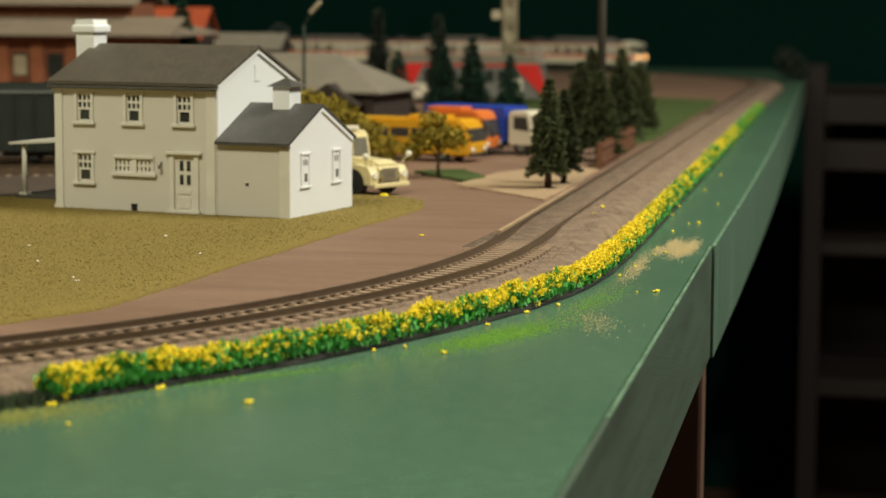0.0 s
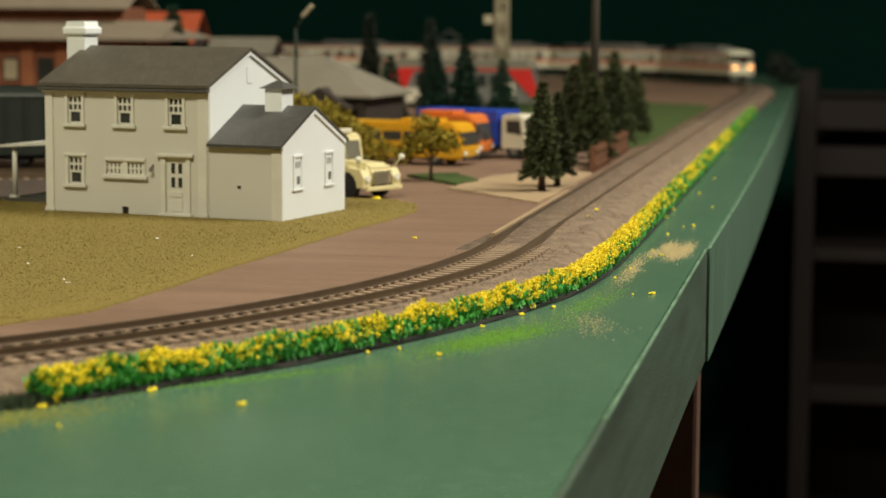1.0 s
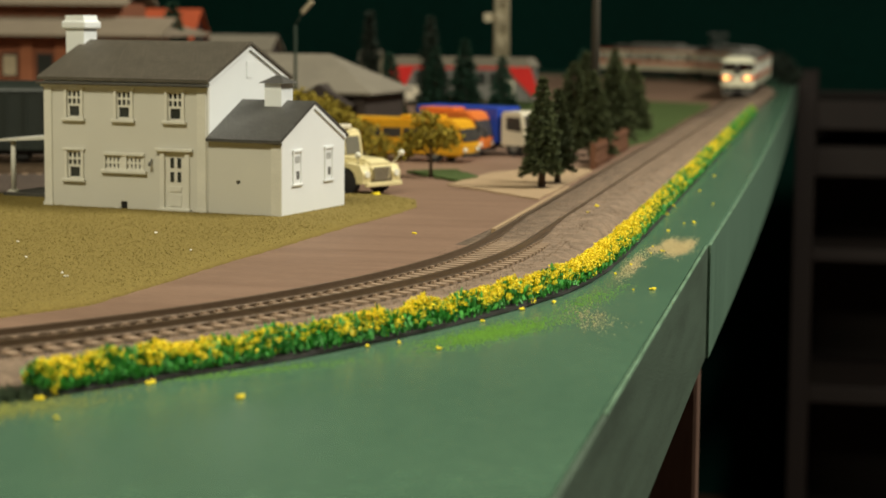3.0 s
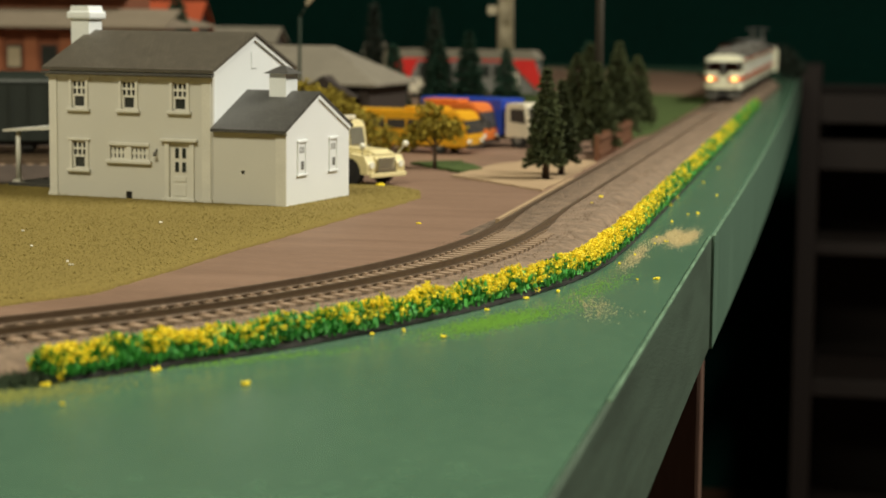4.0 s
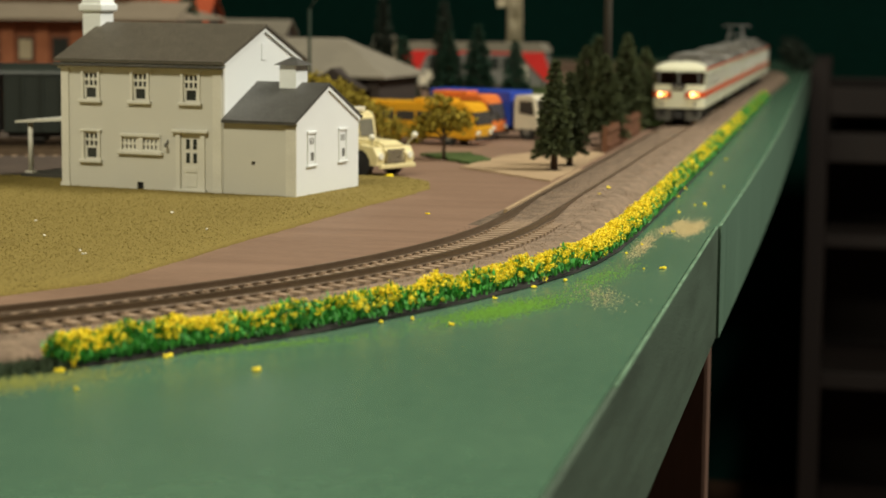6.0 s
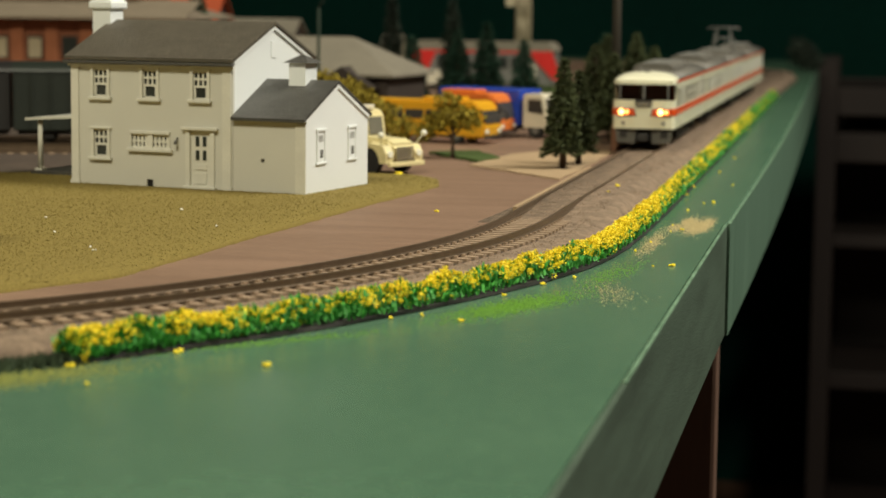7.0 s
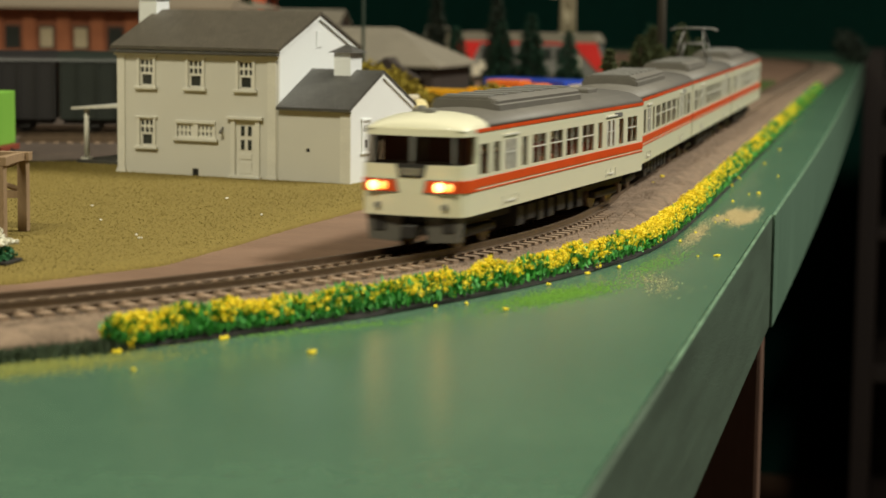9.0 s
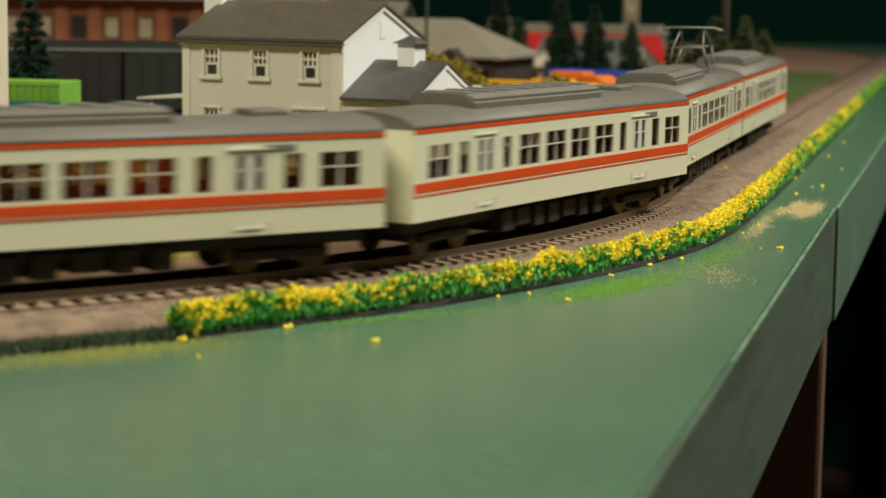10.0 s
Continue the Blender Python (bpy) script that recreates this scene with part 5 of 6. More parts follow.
def cream_truck():
    """Bonneted old bus: x runs forwards, the front bumper at 0."""
    v = thing("bonnet_bus", pose(-0.1705, 1.020, GZ, 0, 0, -30), "cream old-style bonneted bus with a blue band", "bus")
    W = 0.0135
    bm = bmesh.new()
    prism(bm, [(-0.105, 0.0055), (-0.0265, 0.0055), (-0.0265, 0.0190), (-0.0285, 0.0300), (-0.0310, 0.0318), (-0.104, 0.0318), (-0.105, 0.030)], "y", -W, W)
    bmesh.ops.bevel(bm, geom=list(bm.edges), offset=0.0010, segments=2, affect="EDGES")
    body = part("body", bm, M_VCREAM, v, "cream bus body")
    part("band", bx(-0.104, -0.0275, -W - 0.0002, W + 0.0002, 0.0135, 0.0165), M_VBLUE, body, "blue waist band")
    for s in (-1, 1):
        for a, b in ((-0.0375, -0.0305), (-0.052, -0.0415), (-0.066, -0.056), (-0.080, -0.070), (-0.094, -0.084)):
            part("side_window", bx(a, b, s * W - 0.0003, s * W + 0.0003, 0.0195, 0.0275, bev=0.0002), M_PALEGLASS, body)
    for y in (-0.0108, 0.0006):
        bm = bmesh.new()
        prism(bm, [(-0.0266, 0.0192), (-0.0261, 0.0192), (-0.0278, 0.0280), (-0.0284, 0.0280)], "y", y, y + 0.0102)
        part("windscreen", bm, M_PALEGLASS, body, "split windscreen")
    bm = bmesh.new()
    prism(bm, [(-0.0270, 0.0070), (-0.0025, 0.0070), (-0.0018, 0.0150), (-0.0050, 0.0178), (-0.0270, 0.0188)], "y", -0.0085, 0.0085)
    bmesh.ops.bevel(bm, geom=list(bm.edges), offset=0.0016, segments=3, affect="EDGES")
    hood = part("bonnet", bm, M_VCREAM, v, "rounded cream bonnet")
    for i in range(5):
        part("grille_bar", bx(-0.0016, -0.0008, -0.0062, 0.0062, 0.0078 + i * 0.0014, 0.0085 + i * 0.0014), M_CHROME, hood)
    for s in (-1, 1):
        bm = bmesh.new()
        pts = [(-0.0265, 0.0060), (-0.0225, 0.0060)] + [(-0.0140 + 0.0078 * math.cos(a), 0.0060 + 0.0080 * math.sin(a)) for a in [math.pi - i * math.pi / 8 for i in range(9)]] + [(-0.0020, 0.0060), (-0.0015, 0.0110), (-0.0040, 0.0150), (-0.0140, 0.0162), (-0.0240, 0.0135)]
        prism(bm, pts, "y", s * 0.0080, s * 0.0138)
        part("fender", bm, M_VCREAM, v, "rounded cream wing")
        bm = bmesh.new()
        cyl(bm, (-0.0030, s * 0.0108, 0.0108), (-0.0010, s * 0.0108, 0.0108), 0.0017, seg=16)
        part("headlamp", bm, M_LENS, v)
        bm = bmesh.new()
        cyl(bm, (-0.006, s * 0.0130, 0.0150), (-0.003, s * 0.0160, 0.0205), 0.0003, seg=6)
        bmesh.ops.create_uvsphere(bm, u_segments=10, v_segments=7, radius=0.0017, matrix=Matrix.Translation((-0.003, s * 0.0160, 0.0205)))
        part("mirror", bm, M_LENS, v, "round wing mirror")
    part("bumper", bx(-0.0012, 0.0006, -0.0130, 0.0130, 0.0045, 0.0068, bev=0.0004), M_VCREAM, v)
    bm = bmesh.new()
    box(bm, -0.034, -0.029, -0.007, 0.007, 0.0318, 0.0342, bev=0.0005)
    part("roof_sign", bm, M_VWHITE, v)
    wheels(v, (-0.0140, -0.086), 0.0128, 0.0066, M_TYRE)


def coach(x, y, turn, L, H, paint, label, mat_band=None):
    """Flat-fronted bus: x forwards, front at 0."""
    v = thing("coach", pose(x, y, GZ, 0, 0, turn), label, "bus")
    W = 0.0140
    bm = bmesh.new()
    prism(bm, [(-L, 0.0040), (-0.0010, 0.0040), (0.0, 0.0120), (-0.0040, H - 0.003), (-0.0075, H), (-L + 0.003, H), (-L, H - 0.003)], "y", -W, W)
    bmesh.ops.bevel(bm, geom=list(bm.edges), offset=0.0012, segments=2, affect="EDGES")
    body = part("body", bm, paint, v)
    k = -0.0135
    while k > -L + 0.014:
        for s in (-1, 1):
            part("side_window", bx(k - 0.0125, k, s * W - 0.0003, s * W + 0.0003, 0.0150, H - 0.0055, bev=0.0002), M_VGLASS, body)
        k -= 0.0140
    bm = bmesh.new()
    f = lambda z: -0.0040 * (z - 0.0120) / (H - 0.015)
    prism(bm, [(f(0.0130) - 0.0005, 0.0130), (f(0.0130) + 0.0004, 0.0130), (f(H - 0.0055) + 0.0004, H - 0.0055), (f(H - 0.0055) - 0.0005, H - 0.0055)], "y", -W + 0.0014, W - 0.0014)
    part("windscreen", bm, M_VGLASS, body, "dark wide windscreen")
    for s in (-1, 1):
        part("headlamp", bx(-0.0006, 0.0004, s * 0.0095 - 0.0022, s * 0.0095 + 0.0022, 0.0068, 0.0092, bev=0.0003), M_LENS, body)
        bm = bmesh.new()
        cyl(bm, (-0.003, s * W, H - 0.004), (0.002, s * (W + 0.003), H - 0.008), 0.0004, seg=6)
        box(bm, 0.0014, 0.0024, s * (W + 0.003) - 0.0008, s * (W + 0.003) + 0.0008, H - 0.0125, H - 0.0075)
        part("mirror", bm, M_UNDER, body)
    part("bumper", bx(-0.0010, 0.0006, -W + 0.001, W - 0.001, 0.0036, 0.0056, bev=0.0004), M_UNDER if mat_band is None else mat_band, body)
    part("roof_pod", bx(-0.045, -0.020, -0.008, 0.008, H - 0.0002, H + 0.0022, bev=0.0007), paint, body)
    wheels(v, (-0.019, -L + 0.022), 0.0136, 0.0052, M_GREYM)


def lorry(x, y, turn, cab_paint, bed_paint, label):
    """Cab-over lorry: x forwards, front at 0."""
    v = thing("lorry", pose(x, y, GZ, 0, 0, turn), label, "truck")
    W = 0.0130
    bm = bmesh.new()
    prism(bm, [(-0.0195, 0.0060), (-0.0005, 0.0060), (0.0, 0.0140), (-0.0030, 0.0270), (-0.0050, 0.0285), (-0.0195, 0.0285)], "y", -W, W)
    bmesh.ops.bevel(bm, geom=list(bm.edges), offset=0.0010, segments=2, affect="EDGES")
    cab = part("cab", bm, cab_paint, v)
    for s in (-1, 1):
        bm = bmesh.new()
        prism(bm, [(-0.0150, 0.0170), (-0.0035, 0.0158), (-0.0050, 0.0250), (-0.0150, 0.0250)], "y", s * W - 0.0003, s * W + 0.0003)
        part("side_window", bm, M_VGLASS, cab)
        part("headlamp", bx(-0.0004, 0.0006, s * 0.0090 - 0.0020, s * 0.0090 + 0.0020, 0.0080, 0.0102, bev=0.0003), M_LENS, cab)
    bm = bmesh.new()
    prism(bm, [(-0.0006, 0.0150), (0.0003, 0.0150), (-0.0024, 0.0258), (-0.0032, 0.0258)], "y", -W + 0.0015, W - 0.0015)
    part("windscreen", bm, M_VGLASS, cab)
    part("bumper", bx(-0.002, 0.0008, -W, W, 0.0040, 0.0064, bev=0.0004), M_GREYM, cab)
    part("chassis", bx(-0.085, -0.004, -0.006, 0.006, 0.0050, 0.0075), M_UNDER, v)
    bm = bmesh.new()
    box(bm, -0.086, -0.0215, -W - 0.0005, W + 0.0005, 0.0078, 0.0310, bev=0.0010)
    bed = part("cargo_body", bm, bed_paint, v)
    for i in range(7):
        for s in (-1, 1):
            q = s * (W + 0.0005)
            part("rib", bx(-0.080 + i * 0.009, -0.0785 + i * 0.009, min(q, q + s * 0.0005), max(q, q + s * 0.0005), 0.009, 0.030), bed_paint, bed)
    wheels(v, (-0.0095, -0.068), 0.0126, 0.0056, M_GREYM)


cream_truck()
coach(-0.1690, 1.262, -13, 0.088, 0.0262, M_VYELLOW, "yellow coach parked behind the young tree")
coach(-0.1690, 1.318, -16, 0.042, 0.0288, M_VORANGE, "orange coach parked between coach and lorry")
lorry(-0.1385, 1.330, -24, M_VWHITE, M_VBLUE, "off-white lorry with a blue cargo body")


# ---- fence, masts and lamp ----
M_FENCE = mat("red_brown_boards", (0.165, 0.068, 0.030), 0.75, (0.10, 0.04, 0.018), 90, 1200, 0.4, rand=0.2)
M_PALE = mat("pale_concrete_mast", (0.42, 0.36, 0.24), 0.7, (0.32, 0.27, 0.18), 90, 900, 0.2)


def fence():
    f = thing("fence", pose(-0.0885, 1.222, GZ), "red-brown board fence beside the track", "fence")
    n = 23
    for i in range(n):
        y = i * 0.0080
        part("board", bx(-0.0008, 0.0006, y, y + 0.0076, 0.0006, 0.0150 + 0.0004 * math.sin(i * 2.3)), M_FENCE, f)
    for z in (0.0032, 0.0118):
        part("rail", bx(0.0006, 0.0016, 0.0, n * 0.008, z, z + 0.0016), M_FENCE, f)
    for i in range(6):
        part("post", bx(-0.0026, -0.0008, i * 0.041, i * 0.041 + 0.0024, 0.0, 0.0160), M_FENCE, f)


fence()


def lattice_mast():
    m = thing("lattice_mast", pose(-0.2920, 2.125, GZ, 0, 0, 12), "pale lattice mast with a small bracket", "mast")
    H, a, b = 0.290, 0.0068, 0.0040
    for sx in (-1, 1):
        for sy in (-1, 1):
            bm = bmesh.new()
            cyl(bm, (sx * a, sy * a, 0), (sx * b, sy * b, H), 0.0020, 0.0016, 8)
            part("leg", bm, M_PALE, m)
    n = 12
    for i in range(n):
        z0, z1 = H * i / n, H * (i + 1) / n
        w0, w1 = a + (b - a) * i / n, a + (b - a) * (i + 1) / n
        bm = bmesh.new()
        for p, q in (((-w0, -w0), (w1, -w1)), ((w0, -w0), (-w1, -w1)), ((-w0, w0), (w1, w1)), ((-w0, -w0), (-w1, w1)), ((w0, -w0), (w1, w1))):
            cyl(bm, (*p, z0), (*q, z1), 0.0008, seg=5)
        part("brace", bm, M_PALE, m)
        bm = bmesh.new()
        prism(bm, [(-w0, z0), (w0, z0), (w1, z1), (-w1, z1)], "y", -0.0008, 0.0008)
        part("web_plate", bm, M_PALE, m)
    bm = bmesh.new()
    box(bm, -0.0185, -0.006, -0.004, 0.004, 0.083, 0.092, bev=0.0006)
    part("bracket", bm, M_PALE, m)


lattice_mast()


def pole():
    bm = bmesh.new()
    cyl(bm, (0, 0, 0), (0, 0, 0.17), 0.0032, 0.0022, 12)
    for z in (0.145, 0.156):
        box(bm, -0.014, 0.014, -0.001, 0.001, z, z + 0.002)
    solo("telegraph_pole", bm, mat("dark_pole_wood", (0.034, 0.028, 0.018), 0.85), "tall brown wooden pole among the pines", "pole", pose(-0.1035, 1.345, GZ))


pole()


def street_lamp():
    l = thing("street_lamp", pose(-0.323, 1.42, GZ), "dark street lamp with a slanted pale head", "street lamp")
    bm = bmesh.new()
    cyl(bm, (0, 0, 0), (0, 0, 0.082), 0.0014, 0.0010, 10)
    cyl(bm, (0, 0, 0.082), (0.005, 0, 0.090), 0.0008, 0.0007, 8)
    part("post", bm, M_SHRUBDK, l)
    bm = bmesh.new()
    box(bm, -0.0055, 0.0055, -0.0022, 0.0022, -0.0014, 0.0014, bev=0.0006)
    bmesh.ops.transform(bm, matrix=pose(0.0085, 0, 0.0945, 0, -48, 0), verts=bm.verts)
    part("lamp_head", bm, M_PALE, l, "pale unlit lamp head")


street_lamp()


# ---- buildings behind ----
M_ROOFGREY = mat("grey_board_roof", (0.21, 0.185, 0.14), 0.75, (0.16, 0.14, 0.105), 60, 800, 0.3)
M_ROOFTAN = mat("tan_roof", (0.235, 0.19, 0.135), 0.8, (0.19, 0.15, 0.105), 60, 800, 0.3)
M_DARKWOOD = mat("dark_barn_boards", (0.035, 0.024, 0.018), 0.8, (0.022, 0.015, 0.011), 100, 900, 0.3)
M_BRICK = mat("red_brown_brick", (0.25, 0.085, 0.038), 0.85, (0.16, 0.055, 0.026), 150, 1800, 0.4)
M_PILAST = mat("orange_brick", (0.31, 0.11, 0.048), 0.85, (0.24, 0.082, 0.036), 150, 1800, 0.4)
M_REDROOF = mat("orange_red_roof", (0.46, 0.085, 0.028), 0.7, (0.36, 0.065, 0.022), 60, 900, 0.3)
M_RED = mat("bright_red_paint", (0.62, 0.022, 0.018), 0.4, None, 60, 900, 0.02)


def gabled(name, m, L, D, E, R, wall, roof, label, over=0.006, th=0.0018, extras=None):
    """A plain gabled building, ridge along x, centred on x, front at y 0."""
    b = thing(name, m, label, "building")
    bm = bmesh.new()
    prism(bm, [(0, 0), (D, 0), (D, E), (D / 2, R - 0.001), (0, E)], "x", -L / 2, L / 2)
    w = part("wall", bm, wall, b)
    k = (R - E) / (D / 2)
    for s in (1, -1):
        bm = bmesh.new()
        y0, ym = (-over, D / 2) if s == 1 else (D + over, D / 2)
        z0 = E - over * k
        prism(bm, [(y0, z0), (ym, R), (ym, R + th), (y0, z0 + th)], "x", -L / 2 - over, L / 2 + over)
        part("roof_slope", bm, roof, b)
    n = int(L / 0.016)
    for i in range(n):
        x = -L / 2 + (i + 0.5) * L / n
        part("wall_post", bx(x - 0.0009, x + 0.0009, -0.0007, 0.0, 0.0, E - 0.004), wall, w)
        if i % 2 == 0 and E > 0.02:
            part("window", bx(x + 0.004, x + 0.011, -0.0004, 0.0, E * 0.35, E * 0.72), M_PANE, w)
    return b


def barn():
    b = thing("barn", pose(-0.345, 1.440, GZ, 0, 0, -6), "dark board barn with a wide grey hipped roof", "building")
    L, D, E, R = 0.140, 0.085, 0.0375, 0.0610
    w = part("wall", bx(-L / 2, L / 2, 0, D, 0, E), M_DARKWOOD, b, "dark board wall")
    for i in range(14):
        x = -L / 2 + (i + 0.5) * L / 14
        part("wall_board", bx(x - 0.004, x + 0.004, -0.0007, 0.0, 0.0, E - 0.003), M_DARKWOOD, w)
    o = 0.006
    x0, x1, y0, y1 = -L / 2 - o, L / 2 + o, -o, D + o
    bm = bmesh.new()
    lo = [(x0, y0, E - 0.004), (x1, y0, E - 0.004), (x1, y1, E - 0.004), (x0, y1, E - 0.004)]
    up = [(-L / 2 + 0.02, D / 2, R), (L / 2 - 0.042, D / 2, R)]
    vs = [bm.verts.new(p) for p in lo + [(p[0], p[1], p[2] + 0.0018) for p in lo] + up]
    for f in ((3, 2, 1, 0), (0, 1, 5, 4), (1, 2, 6, 5), (2, 3, 7, 6), (3, 0, 4, 7), (4, 5, 9, 8), (5, 6, 9), (6, 7, 8, 9), (7, 4, 8)):
        bm.faces.new([vs[i] for i in f])
    part("roof", bm, M_ROOFGREY, b, "grey hipped roof")
    bm = bmesh.new()
    prism(bm, [(0.016, 0.026), (0.040, 0.041), (0.064, 0.026)], "y", -0.016, 0.012)
    part("porch_gable", bm, M_DARKWOOD, b, "dark porch gable")


barn()
gabled("red_roof_house", pose(-0.640, 2.02, GZ, 0, 0, 4), 0.090, 0.07, 0.066, 0.092, M_DARKWOOD, M_REDROOF, "dark house with an orange-red roof", 0.006)
gabled("shed", pose(-0.530, 1.98, GZ, 0, 0, 2), 0.060, 0.05, 0.054, 0.067, M_DARKWOOD, M_ROOFGREY, "small dark shed with a grey roof", 0.004)
gabled("hut", pose(-0.545, 2.62, GZ), 0.022, 0.03, 0.030, 0.042, M_PALE, M_ROOFGREY, "small pale hut in the far yard", 0.003)


def station():
    b = thing("station_building", pose(-0.500, 1.62, GZ, 0, 0, 3), "long red-brown brick station with layered tan roofs", "building")
    L, D, E = 0.38, 0.13, 0.0700
    w = part("wall", bx(-L, 0, 0, D, 0, E), M_BRICK, b, "red-brown brick wall")
    n = 13
    for i in range(n):
        x = -L + 0.012 + i * (L - 0.024) / (n - 1)
        part("pilaster", bx(x - 0.0055, x + 0.0055, -0.0025, 0.0, 0.0, E - 0.003, bev=0.0004), M_PILAST, w, "orange brick pilaster")
        if i < n - 1:
            xm = x + (L - 0.024) / (n - 1) / 2
            win = part("window", bx(xm - 0.0068, xm + 0.0068, -0.0008, 0.0, 0.036, 0.0560), M_DARKWOOD, w, "brick-framed window with a pale pane")
            part("pane", bx(xm - 0.0055, xm + 0.0055, -0.0012, -0.0008, 0.038, 0.0540), M_PALE if i % 3 else M_PANE, win)
            part("window_sill", bx(xm - 0.0075, xm + 0.0075, -0.0025, 0.0, 0.0345, 0.0360), M_PILAST, win)
    bm = bmesh.new()
    z = E
    pts = [(-0.016, z), (0.030, z + 0.014), (0.030, z + 0.0158), (-0.016, z + 0.002)]
    prism(bm, pts, "x", -L - 0.01, 0.016)
    part("lower_roof", bm, M_ROOFTAN, b, "sloping tan lower roof")
    bm = bmesh.new()
    vs = [bm.verts.new(p) for p in ((0.016, -0.016, z), (0.016, D + 0.016, z), (-0.028, D - 0.030, z + 0.0158), (-0.028, 0.030, z + 0.0158), (0.016, -0.016, z + 0.002), (0.016, D + 0.016, z + 0.002))]
    for f in ((4, 5, 2, 3), (0, 1, 5, 4), (0, 4, 3), (1, 2, 5)):
        bm.faces.new([vs[i] for i in f])
    part("hip_end", bm, M_ROOFTAN, b)
    part("clerestory", bx(-L, -0.030, 0.030, D - 0.030, z + 0.010, z + 0.0270), M_BRICK, b, "dark red clerestory band")
    bm = bmesh.new()
    prism(bm, [(0.018, z + 0.0250), (D / 2, z + 0.043), (D - 0.018, z + 0.0250), (D - 0.018, z + 0.0270), (D / 2, z + 0.045), (0.018, z + 0.0270)], "x", -L - 0.01, -0.022)
    part("upper_roof", bm, M_ROOFTAN, b, "tan upper roof")
    bm = bmesh.new()
    box(bm, -0.046, -0.034, 0.05, 0.062, z + 0.03, z + 0.055)
    part("chimney", bm, M_PALE, b)


station()


def red_railcar():
    v = thing("parked_railcar", pose(-0.386, 2.02, GZ, 0, 0, -4), "red and grey railcar parked behind the conifers", "train")
    L = 0.142
    part("body", bx(0.0, L, 0, 0.034, 0.006, 0.040, bev=0.0012), M_GREYM, v, "grey railcar body")
    bm = bmesh.new()
    prism(bm, [(-0.002, 0.040), (L + 0.002, 0.040), (L - 0.004, 0.0485), (0.004, 0.0485)], "y", -0.001, 0.035)
    part("roof", bm, M_ROOFGREY, v, "pale grey roof")
    part("red_band", bx(0.0, L, -0.0006, 0.0, 0.0375, 0.0425), M_RED, v, "red band under the roof")
    for x0, s in ((0.0, 1), (L, -1)):
        bm = bmesh.new()
        prism(bm, [(x0, 0.0400), (x0 + s * 0.026, 0.0400), (x0 + (0.012 if s > 0 else 0.002), 0.012), (x0 + (0.003 if s > 0 else 0.010), 0.012)], "y", -0.0012, -0.0001)
        part("red_panel", bm, M_RED, v, "slanted red end panel")
    part("white_panel", bx(0.016, 0.034, -0.0008, 0.0, 0.006, 0.020), M_VWHITE, v)
    part("white_panel", bx(L - 0.026, L - 0.016, -0.0008, 0.0, 0.006, 0.026), M_VWHITE, v)
    for i in range(7):
        part("window", bx(0.026 + i * 0.0125, 0.035 + i * 0.0125, -0.0005, 0.0, 0.0225, 0.034), M_PANE, v)
    for i in range(4):
        bm = bmesh.new()
        cyl(bm, (0.02 + i * 0.034, 0.001, 0.0035), (0.02 + i * 0.034, 0.004, 0.0035), 0.0035, seg=14)
        part("wheel", bm, M_UNDER, v)


red_railcar()


# ---- the goods yard ----
M_YARD = mat("dark_yard_ballast", (0.075, 0.05, 0.035), 0.9, (0.04, 0.027, 0.019), 90, 1200, 0.6)
M_WAGON = mat("black_wagon_paint", (0.018, 0.016, 0.016), 0.5, (0.012, 0.011, 0.011), 60, 900, 0.1)
M_WAGON2 = mat("dark_green_black_paint", (0.016, 0.021, 0.016), 0.5, (0.011, 0.015, 0.011), 60, 900, 0.1)
patch("yard_bed", [(-0.30, 0.960), (-0.30, 1.36), (-1.2, 1.40), (-1.2, 0.92)], GZ, GZ + 0.0012, M_YARD, "dark ballast of the goods yard", "ground", 0.003)


def yard_track(x0, y0, x1, y1):
    t = thing("yard_track", Matrix(), "dark siding track in the goods yard", "railway track", "sidings")
    a, b = Vector((x0, y0)), Vector((x1, y1))
    d = (b - a).normalized()
    n = Vector((-d.y, d.x))
    for s in (-1, 1):
        bm = bmesh.new()
        q = [a + n * (s * 0.0086 - 0.0006), a + n * (s * 0.0086 + 0.0006), b + n * (s * 0.0086 + 0.0006), b + n * (s * 0.0086 - 0.0006)]
        prism(bm, [tuple(p) for p in q], "z", 0.0062, 0.0090)
        part("rail", bm, M_RAIL, t)
    k = 0.0
    me = mesh_of("sleeper", bx(-0.0014, 0.0014, -0.015, 0.015, 0.0052, 0.0062), M_SLEEPER)
    while k < (b - a).length:
        p = a + d * k
        ob = new("sleeper", me)
        ob.parent = t
        ob.matrix_basis = Matrix.Translation((p.x, p.y, 0.0006)) @ Matrix.Rotation(math.atan2(d.y, d.x), 4, "Z")
        k += 0.0075
    return t


yard_track(-0.325, 1.112, -0.430, 1.0765)
yard_track(-0.315, 1.1665, -0.75, 1.0184)
yard_track(-0.315, 1.2165, -0.75, 1.0684)


